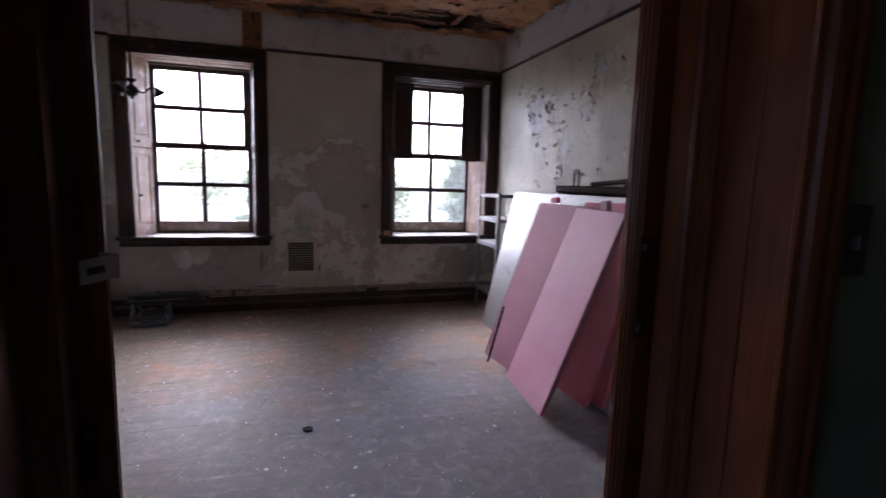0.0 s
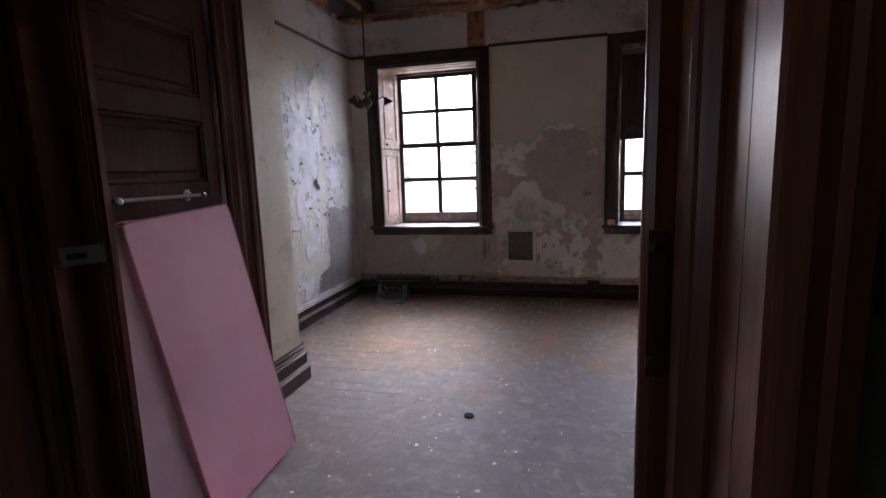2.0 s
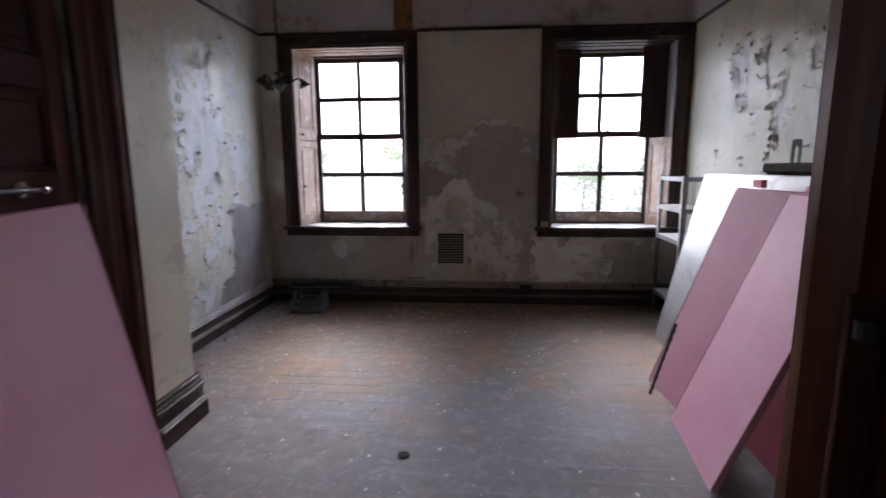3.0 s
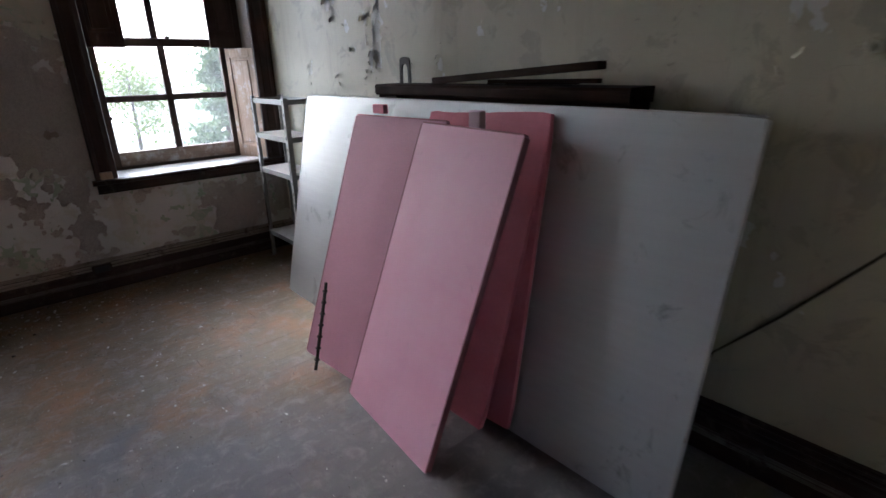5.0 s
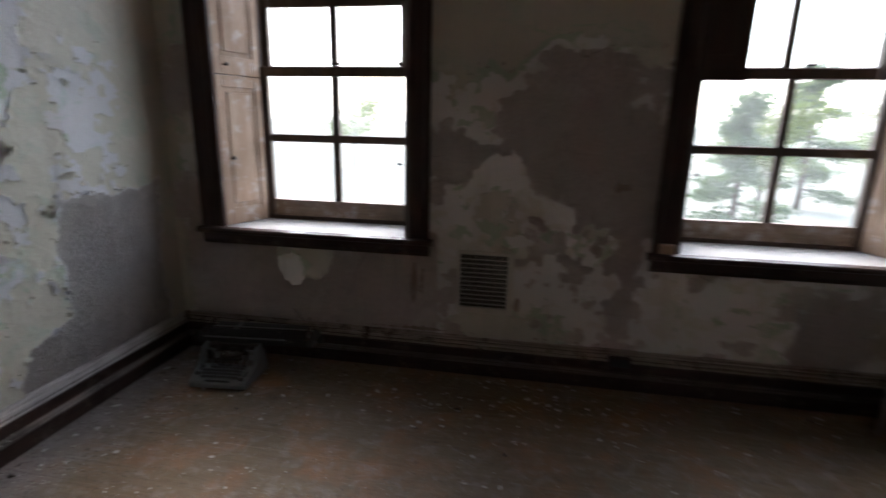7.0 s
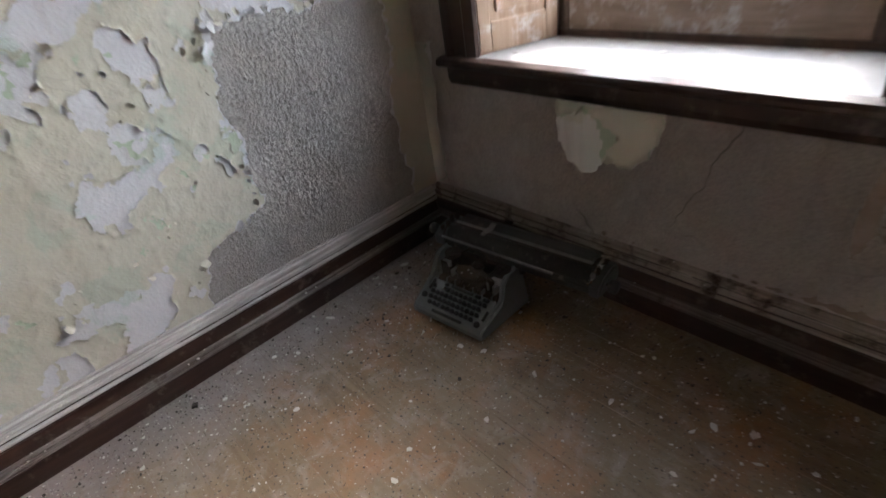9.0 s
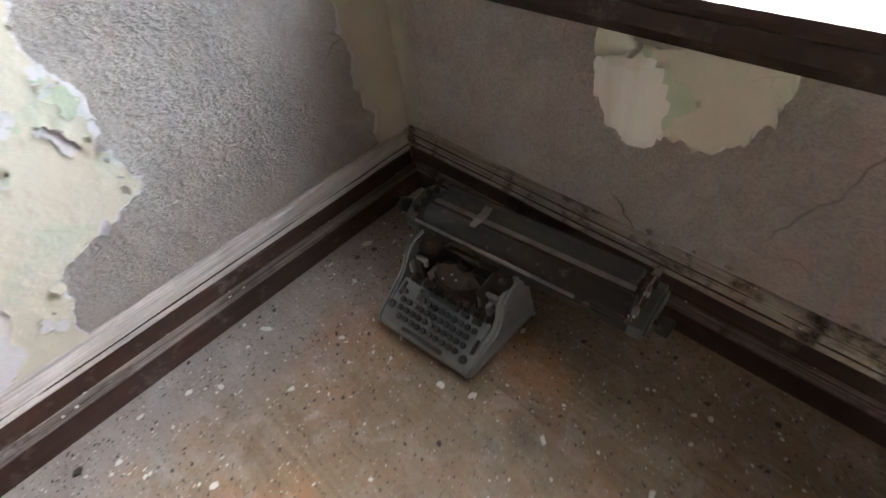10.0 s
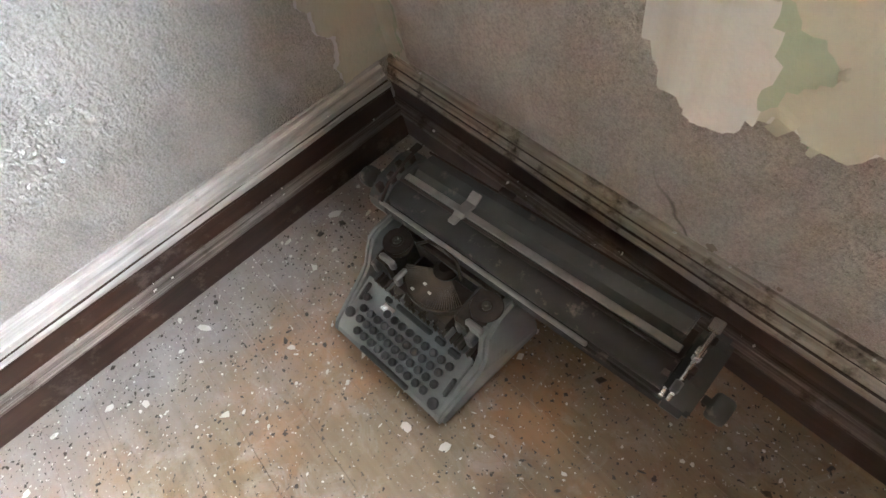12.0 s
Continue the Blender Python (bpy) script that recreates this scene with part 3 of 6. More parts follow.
RUNS = {
    "north": ((XL, W, 0), (XR, W, 0), (0, -1, 0), TRIM_X),
    "west": ((XL, 3.615, 0), (XL, W - 0.036, 0), (1, 0, 0), TRIM_Y),
    "east": ((XR, W - 0.036, 0), (XR, 1.745, 0), (-1, 0, 0), TRIM_Y),
    "pier": ((-0.72, 3.285, 0), (-0.72, 3.651, 0), (1, 0, 0), TRIM_Y),
    "pier_end": ((-0.72, 3.615, 0), (XL, 3.615, 0), (0, 1, 0), TRIM_X),
}
for key, (p, q, out, mat) in RUNS.items():
    big = 1.0 if not key.startswith("pier") else 1.12
    base = thing("baseboard_" + key, Matrix.Identity(4), "dark brown moulded skirting board with a worn dusty top", "baseboard", kind="structure")
    part("lower_board", sweep(bmesh.new(), [(a * big, b * big) for a, b in LOWER], p, q, out, wobble=0.0008), mat, base)
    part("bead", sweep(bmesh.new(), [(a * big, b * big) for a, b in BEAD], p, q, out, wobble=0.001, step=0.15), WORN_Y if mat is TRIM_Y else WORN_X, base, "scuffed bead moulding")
    part("upper_board", sweep(bmesh.new(), [(a * big, b * big) for a, b in UPPER], p, q, out, wobble=0.0008), mat, base)
    if big == 1.0:
        # dark strips laid along the hollows of the cap moulding
        for a, b in ((0.0145, 0.1585),) if key == "west" else ((0.0145, 0.1585), (0.0065, 0.1785)):
            part("groove", sweep(bmesh.new(), [(a, b), (a + 0.0060, b + 0.0005), (a + 0.0056, b + 0.0035), (a, b + 0.0036)], p, q, out, wobble=0.0009, step=0.09), TRIM_Y if mat is TRIM_Y else TRIM_X, base, "dark line along the cap moulding")
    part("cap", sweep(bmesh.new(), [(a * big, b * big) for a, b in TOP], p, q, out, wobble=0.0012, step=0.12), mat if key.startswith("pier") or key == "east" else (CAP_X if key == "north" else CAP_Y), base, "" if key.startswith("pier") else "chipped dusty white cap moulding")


# ---- peeling paint ----
def cells(u, v, scale, seed):
    """A cracked coat: a random number for the flake at (u, v), and how far its edge is."""
    p = (u * scale + 0.35 * noise.noise((u * scale * 1.7, v * scale * 1.7, seed)), v * scale + 0.35 * noise.noise((u * scale * 1.7, v * scale * 1.7, seed + 9)), seed)
    d, q = noise.voronoi(p)
    r = math.sin(q[0][0] * 12.9898 + q[0][1] * 78.233 + seed) * 43758.5453
    return r - math.floor(r), d[1] - d[0]


def peel(name, place, u0, u1, v0, v1, res, field, lift, material, parent, gap, seed, label="", cup=0.0, cup_scale=14.0):
    """A coat of paint as a ragged sheet with lifted edges. place(u, v, n) lays it on its wall; field(u, v) is above nought where the coat is left."""
    nu, nv = int((u1 - u0) / res), int((v1 - v0) / res)
    us, vs = [u0 + (u1 - u0) * i / nu for i in range(nu + 1)], [v0 + (v1 - v0) * j / nv for j in range(nv + 1)]
    f = np.array([[field(u, v) for v in vs] for u in us])
    gu, gv = np.gradient(f, us, vs)
    verts, index, faces = [], {}, []

    def vert(i, j):
        if (i, j) not in index:
            u, v, s = us[i], vs[j], f[i, j]
            if s < 0:
                g = gu[i, j] ** 2 + gv[i, j] ** 2 + 1e-6
                k = min(-s / g, res / math.sqrt(g))
                u, v, s = u + k * gu[i, j], v + k * gv[i, j], 0.0
            up = math.exp(-s / 0.05) * max(0.0, 0.35 + noise.noise((u * 6, v * 6, seed)) + 0.4 * noise.noise((u * 17, v * 17, seed))) * lift
            if cup:
                r, edge = cells(u, v, cup_scale, seed)
                up += cup * max(0.0, r - 0.35) * max(0.0, 1.0 - edge / 0.30) ** 2
            wave = 0.0015 * (1 + noise.noise((u * 11, v * 11, seed + 5)))
            index[i, j] = len(verts)
            verts.append(place(u, v, gap + wave + up))
        return index[i, j]

    for i in range(nu):
        for j in range(nv):
            inside = sum(1 for q in (f[i, j], f[i + 1, j], f[i + 1, j + 1], f[i, j + 1]) if q > 0)
            if inside >= 2 and min(f[i, j], f[i + 1, j], f[i + 1, j + 1], f[i, j + 1]) > -0.9:
                faces.append((vert(i, j), vert(i + 1, j), vert(i + 1, j + 1), vert(i, j + 1)))
    me = bpy.data.meshes.new(name)
    me.from_pydata(verts, [], faces)
    me.materials.append(material)
    for p in me.polygons:
        p.use_smooth = True
    ob = new(name, me)
    ob.parent = parent
    return tagged(ob, label)


def rag(u, v, seed, scale=3.0):
    """Ragged noise from about -0.6 to 0.6."""
    return 0.55 * noise.noise((u * scale, v * scale, seed)) + 0.30 * noise.noise((u * scale * 2.7, v * scale * 2.7, seed + 1)) + 0.22 * noise.noise((u * scale * 7, v * scale * 7, seed + 2)) + 0.13 * noise.noise((u * scale * 19, v * scale * 19, seed + 3))


def spot(u, v, u0, v0, ru, rv):
    return math.exp(-((u - u0) / ru) ** 2 - ((v - v0) / rv) ** 2)


def in_window(x, z):
    return 0.64 < z < 2.43 and (-1.09 < x < 0.15 or 1.245 < x < 2.49) or 0.33 < x < 0.59 and 0.35 < z < 0.655


def step(a, b, t):
    t = min(1.0, max(0.0, (t - a) / (b - a)))
    return t * t * (3 - 2 * t)


CEILPAPER = mottled("torn brown ceiling paper", (0.27, 0.105, 0.036), (0.50, 0.25, 0.095), 7.0, (0.5, 0.8), 0.5, 45.0, dirt=(0.04, 0.018, 0.010), dirt_at=0.56)


def ceiling_field(x, y):
    r, edge = cells(x, y, 7.0, 12.0)
    s = 0.30 + 0.5 * (r - 0.5) + 0.8 * rag(x, y, 91.0, 3.0)
    s -= 2.2 * spot(x, y, 1.75, 5.45, 0.42, 0.17) + 1.6 * spot(x, y, -0.75, 5.45, 0.5, 0.25) + 0.9 * spot(x, y, 0.7, 5.6, 0.6, 0.12)
    return s


peel("ceiling_paper", lambda u, v, n: (u, v, CEIL + 0.026 - n), XL + 0.03, XR - 0.03, 3.4, W - 0.04, 0.020, ceiling_field, 0.030, CEILPAPER, ceiling, 0.004, 13.0, "lumpy torn brown paper", 0.045, 9.0)


def skim_field(x, z):
    if in_window(x, z):
        return -1.0
    s = 0.10 + 1.25 * rag(x, z, 3.0, 3.1) + 0.8 * step(1.45, 1.85, z)
    s -= 0.75 * spot(x, z, 0.84, 1.36, 0.30, 0.30) + 0.6 * spot(x, z, 1.12, 1.02, 0.22, 0.30) + 0.5 * spot(x, z, 0.30, 1.10, 0.11, 0.12) + 0.45 * spot(x, z, 0.78, 0.68, 0.13, 0.13)
    s += 0.42 * spot(x, z, 0.48, 0.85, 0.24, 0.35) + 0.3 * spot(x, z, 0.42, 1.5, 0.16, 0.2)
    if x < 0.2:
        if z < 0.75:
            lobe = max(1.0 - math.hypot((x + 0.592) / 0.090, (z - 0.590) / 0.194), 1.0 - math.hypot((x + 0.455) / 0.100, (z - 0.600) / 0.146))
            s = max(1.5 * lobe + 0.42 * rag(x, z, 3.0, 9.0), 0.9 * spot(x, z, XL, 0.5, 0.075, 0.9) - 0.35 + 0.3 * rag(x, z, 5.0, 6.0))
    else:
        s += 0.35 * spot(x, z, 1.45, 0.45, 0.35, 0.16) - 0.25 * spot(x, z, 2.2, 0.4, 0.4, 0.3)
    return s


def cream_field(x, z):
    if in_window(x, z):
        return -1.0
    s = -0.42 + 1.2 * rag(x, z, 11.0, 3.0) + 1.25 * step(1.35, 1.85, z)
    s -= 0.6 * spot(x, z, 0.86, 1.40, 0.3, 0.3)
    s += 1.6 * spot(x, z, -0.45, 0.53, 0.11, 0.13) - 2.6 * spot(x, z, -0.605, 0.485, 0.062, 0.090) - 1.3 * spot(x, z, -0.500, 0.535, 0.045, 0.040) + 1.1 * spot(x, z, -0.66, 0.61, 0.09, 0.03) + 0.55 * spot(x, z, 0.46, 0.28, 0.35, 0.10) + 0.35 * spot(x, z, 0.26, 1.30, 0.10, 0.3) + 0.3 * spot(x, z, 0.95, 0.80, 0.2, 0.12)
    s += 1.1 * spot(x, z, XL, 1.0, 0.07, 2.0)
    return min(s, skim_field(x, z) - 0.03)


peel("skim_coat", lambda u, v, n: (u, W - n, v), XL + 0.004, XR - 0.004, 0.205, 2.43, 0.0115, skim_field, 0.006, SKIM, wall_north, 0.0012, 1.0, "chipped white skim coat")
peel("green_paint", lambda u, v, n: (u, W - n, v), XL + 0.004, XR - 0.004, 0.205, 2.43, 0.0125, lambda x, z: min(cream_field(x, z) + 0.10 + 0.9 * rag(x, z, 15.0, 6.0) + 0.7 * rag(x, z, 17.0, 14.0) + 1.3 * spot(x, z, -0.500, 0.545, 0.055, 0.045), skim_field(x, z) - 0.02, 0.55 + 0.6 * rag(x, z, 16.0, 3.0) - 0.9 * step(1.5, 1.9, z)), 0.004, PALEGREEN, wall_north, 0.0028, 2.5, "pale green paint in patches")
peel("cream_paint", lambda u, v, n: (u, W - n, v), XL + 0.004, XR - 0.004, 0.205, 2.43, 0.0115, cream_field, 0.010, CREAM_GREEN, wall_north, 0.0042, 2.0, "flaking cream paint", 0.005, 11.0)


def west_lilac(y, z):
    """The undercoat: gone from a tall patch by the corner, and from a foot of it along the skirting."""
    left = 5.19 - 0.25 * (1.0 - step(0.34, 0.46, z))
    out = max(left - y, y - 5.755 - 0.02 * math.sin(z * 9), z - 0.955)
    return min(0.6, 4.0 * out + 0.30 * rag(y, z, 21.0, 7.0))


def west_cream(y, z):
    r, edge = cells(y, z, 15.0, 4.0)
    s = 0.19 + 0.75 * (r - 0.5) + 1.05 * rag(y, z * 0.85, 31.0, 5.0) - 0.22 * max(0.0, 1.0 - edge / 0.10)
    s -= 0.95 * spot(y, z, 4.90, 1.42, 0.22, 0.30) + 0.95 * spot(y, z, 5.36, 1.31, 0.10, 0.15) + 0.20 * spot(y, z, 5.02, 0.75, 0.2, 0.25) + 0.25 * spot(y, z, 4.5, 1.7, 0.4, 0.3) + 0.3 * spot(y, z, 4.2, 1.1, 0.3, 0.3) + 0.5 * spot(y, z, 4.75, 0.30, 0.10, 0.08)
    s += 0.95 * spot(y, z, 5.14, 1.26, 0.07, 0.20) + 1.0 * spot(y, z, W, 1.2, 0.26, 1.6) + 0.7 * spot(y, z, 5.0, 0.46, 0.22, 0.13) + 0.35 * spot(y, z, 5.3, 1.65, 0.25, 0.2) + 0.22 * (1.0 - step(4.3, 4.8, y)) + 0.3 * max(0.0, z - 1.85)
    return min(s, west_lilac(y, z) - 0.03)


peel("lilac_coat", lambda u, v, n: (XL + n, u, v), 3.62, W - 0.004, 0.205, 2.43, 0.0095, west_lilac, 0.004, LILAC, wall_west, 0.0012, 3.0, "pale lilac undercoat")
peel("cream_paint", lambda u, v, n: (XL + n, u, v), 3.62, W - 0.004, 0.205, 2.43, 0.0072, west_cream, 0.0048, CREAM_GREEN, wall_west, 0.0036, 4.0, "curling cream paint", 0.0035, 15.0)
peel("green_paint", lambda u, v, n: (XL + n, u, v), 4.3, 5.3, 0.25, 1.9, 0.010, lambda y, z: min(0.05 + 0.9 * rag(y, z, 71.0, 7.0) + 0.3 * spot(y, z, 5.05, 0.62, 0.2, 0.15) - 0.35, west_lilac(y, z) - 0.05), 0.004, PALEGREEN, wall_west, 0.0026, 4.6, "pale green paint in patches")

# bare float-roughened plaster on the west wall
verts, index, faces = [], {}, []
ny, nz = 600, 560
for i in range(ny):
    for j in range(nz):
        y, z = 4.90 + 0.99 * i / (ny - 1), 0.206 + 0.92 * j / (nz - 1)
        bare = -west_lilac(y, z)
        if bare < -0.02:
            continue
        lump = 0.10 + 0.75 * noise.noise((y * 95, z * 95, 2.0)) + 0.75 * noise.noise((y * 230, z * 230, 5.0)) + 0.45 * noise.noise((y * 34, z * 34, 8.0))
        flat = 1.0 - 0.80 * step(5.45, 5.68, y + 0.1 * noise.noise((z * 6, 0.0, 1.0)))
        h = 0.0005 + (0.0030 * step(-0.25, 0.75, lump) + 0.0012 * max(0.0, lump - 0.2)) * step(-0.02, 0.25, bare) * flat
        index[i, j] = len(verts)
        verts.append((XL + h, y, z))
for i, j in index:
    q = ((i, j), (i + 1, j), (i + 1, j + 1), (i, j + 1))
    if all(c in index for c in q):
        faces.append([index[c] for c in q])
me = bpy.data.meshes.new("rough_plaster")
me.from_pydata(verts, [], faces)
me.materials.append(ROUGH)
me.polygons.foreach_set("use_smooth", [False] * len(faces))
rough = new("rough_plaster", me)
rough.parent = wall_west
tagged(rough, "lumpy bare grey plaster")


def east_skim(y, z):
    return 0.95 + 0.9 * rag(y, z, 41.0, 2.4) - 0.9 * spot(y, z, 2.0, 1.7, 0.4, 0.5)


def east_cream(y, z):
    r, edge = cells(y * 1.5, z * 0.8, 13.0, 6.0)
    s = 0.58 + 0.45 * (r - 0.5) + 1.1 * rag(y * 1.45, z * 0.75, 51.0, 4.5) - 0.15 * max(0.0, 1.0 - edge / 0.10)
    s -= 0.55 * spot(y, z, 4.70, 1.55, 0.22, 0.20) + 0.55 * spot(y, z, 5.00, 1.95, 0.22, 0.22) + 0.45 * spot(y, z, 4.35, 1.85, 0.25, 0.22) + 0.4 * spot(y, z, 4.0, 2.15, 0.3, 0.2) + 0.22 * spot(y, z, 3.5, 1.6, 0.6, 0.25) + 0.6 * spot(y, z, 2.1, 1.8, 0.4, 0.4)
    s += 0.45 * spot(y, z, 5.6, 1.3, 0.25, 0.8)
    return min(s, east_skim(y, z) - 0.02)


peel("skim_coat", lambda u, v, n: (XR - n, u, v), 1.76, W - 0.004, 0.205, 2.43, 0.014, east_skim, 0.005, SKIM, wall_east, 0.0012, 5.0, "chipped white skim coat")
peel("cream_paint", lambda u, v, n: (XR - n, u, v), 1.76, W - 0.004, 0.205, 2.43, 0.0095, east_cream, 0.0032, CREAM, wall_east, 0.0042, 6.0, "flaking cream paint", 0.0030, 11.0)
peel("cream_paint", lambda u, v, n: (-0.72 + n, u, v), 3.28, 3.613, 0.23, 2.9, 0.012, lambda u, v: 0.62 + 0.95 * rag(u, v, 61.0, 5.0), 0.008, CREAM, wall_closet, 0.002, 7.0, "chipped cream paint")

# brown water stains on the bare plaster
STAIN = mottled("brown water stain", (0.27, 0.205, 0.165), (0.42, 0.355, 0.30), 16.0, (0.8, 0.95), 0.3, 120.0, dirt=(0.15, 0.105, 0.08), dirt_at=0.60)


def stain_field(x, z):
    if in_window(x, z):
        return -1.0
    drip = 0.5 * noise.noise((x * 42, z * 4.0, 81.0)) + 0.35 * rag(x, z, 83.0, 12.0)
    s = 0.85 * spot(x, z, 0.085, 0.50, 0.05, 0.12) + 0.9 * spot(x, z, 0.622, 0.40, 0.016, 0.05) + 0.75 * spot(x, z, 1.07, 1.02, 0.07, 0.035) + 0.45 * spot(x, z, 0.10, 0.26, 0.16, 0.04) + 0.4 * spot(x, z, 0.9, 0.225, 0.9, 0.012) + 0.4 * spot(x, z, -0.3, 0.225, 0.8, 0.012)
    return s + 0.9 * drip - 0.52


peel("water_stain", lambda u, v, n: (u, W - n, v), -0.9, 2.3, 0.206, 1.15, 0.008, stain_field, 0.0, STAIN, wall_north, 0.0048, 9.0, "brown water stains")

# flakes that curl away along the edges of the paint
def edge_curls(parent, field, place, normal, u_dir, n, u_range, v_range, size, seed, material, bend=(0.5, 1.5), lit_only=False):
    """Flakes rooted where the coat ends, bent off the wall across the bare side."""
    rng = random.Random(seed)
    bm, made, tries = bmesh.new(), 0, 0
    normal, u_dir, up = Vector(normal), Vector(u_dir), Vector((0, 0, 1))
    while made < n and tries < 60 * n:
        tries += 1
        u, v = rng.uniform(*u_range), rng.uniform(*v_range)
        f = field(u, v)
        if not 0.0 < f < 0.10:
            continue
        e = 0.008
        g = u_dir * (field(u + e, v) - field(u - e, v)) + up * (field(u, v + e) - field(u, v - e))
        if g.length < 1e-3 or g.length > 3.0:
            continue
        g = (-g.normalized() + normal.cross(g.normalized()) * rng.uniform(-0.5, 0.5)).normalized()
        if lit_only and g.y > 0.1:
            continue
        h = size * math.exp(rng.gauss(0, 0.5))
        x = g.cross(normal)
        p = Vector(place(u, v, 0.006)) - g * h * 0.3
        m = Matrix(((x.x, g.x, normal.x, p.x), (x.y, g.y, normal.y, p.y), (x.z, g.z, normal.z, p.z), (0, 0, 0, 1)))
        curl(bm, m, h * rng.uniform(0.7, 2.4), h, rng.uniform(*bend), rng)
        made += 1
    tagged(part("paint_curls", bm, material, parent, "loose curls of paint"), kind="stuff")


edge_curls(wall_west, west_cream, lambda u, v, n: (XL + n, u, v), (1, 0, 0), (0, 1, 0), 420, (3.7, 5.75), (0.3, 2.3), 0.0065, 15, CREAM_GREEN)
edge_curls(wall_west, west_cream, lambda u, v, n: (XL + n, u, v), (1, 0, 0), (0, 1, 0), 24, (4.95, 5.35), (1.0, 1.6), 0.010, 17, CREAM_GREEN)
edge_curls(wall_west, west_lilac, lambda u, v, n: (XL + n, u, v), (1, 0, 0), (0, 1, 0), 22, (4.95, 5.6), (0.3, 1.0), 0.010, 19, LILAC)
edge_curls(wall_east, east_cream, lambda u, v, n: (XR - n, u, v), (-1, 0, 0), (0, 1, 0), 640, (2.3, 5.7), (1.25, 2.38), 0.0072, 16, CREAM, (0.10, 0.4), True)
edge_curls(wall_east, east_cream, lambda u, v, n: (XR - n, u, v), (-1, 0, 0), (0, 1, 0), 60, (4.0, 5.3), (1.35, 2.2), 0.015, 18, CREAM, (0.10, 0.35), True)
edge_curls(wall_north, cream_field, lambda u, v, n: (u, W - n, v), (0, -1, 0), (1, 0, 0), 120, (XL + 0.1, 1.2), (0.25, 1.9), 0.011, 20, CREAM_GREEN)


# ---- windows ----
def panel_leaf(w, h, d=0.022):
    """A framed and panelled shutter leaf standing on its base, its face towards -y."""
    bm = bmesh.new()
    s = 0.042
    box(bm, 0, s, 0, d, 0, h, 0.002)
    box(bm, w - s, w, 0, d, 0, h, 0.002)
    box(bm, s, w - s, 0, d, 0, 0.09, 0.002)
    box(bm, s, w - s, 0, d, h - 0.06, h, 0.002)
    box(bm, s, w - s, 0.008, d - 0.004, 0.09, h - 0.06)
    box(bm, s + 0.022, w - s - 0.022, 0.003, 0.010, 0.112, h - 0.082, 0.005)
    return bm


def sash(x0, x1, z0, z1, y, gx0, gx1, gz0, gz1, bar_z, win, name, rail_mat):
    """One sliding sash with its bars and four panes."""
    bm = bmesh.new()
    for a, b, c, d in ((x0, gx0, z0, z1), (gx1, x1, z0, z1), (gx0, gx1, gz1, z1)):
        box(bm, a, b, y, y + 0.036, c, d, 0.003)
    mid = (gx0 + gx1) / 2
    box(bm, mid - 0.022, mid + 0.022, y + 0.004, y + 0.032, gz0, gz1, 0.004)
    box(bm, gx0, gx1, y + 0.005, y + 0.031, bar_z - 0.021, bar_z + 0.021, 0.004)
    s = part(name, bm, SASH, win, "dark weathered wooden sash")
    part("bottom_rail", boxed(gx0, gx1, y - 0.001, y + 0.037, z0, gz0, 0.003), rail_mat, s)
    for a, b in ((gx0, mid), (mid, gx1)):
        for c, d in ((gz0, bar_z), (bar_z, gz1)):
            p = part("pane", boxed(a, b, y + 0.016, y + 0.019, c, d), GLASS, s)
            p.visible_shadow = False
    return s


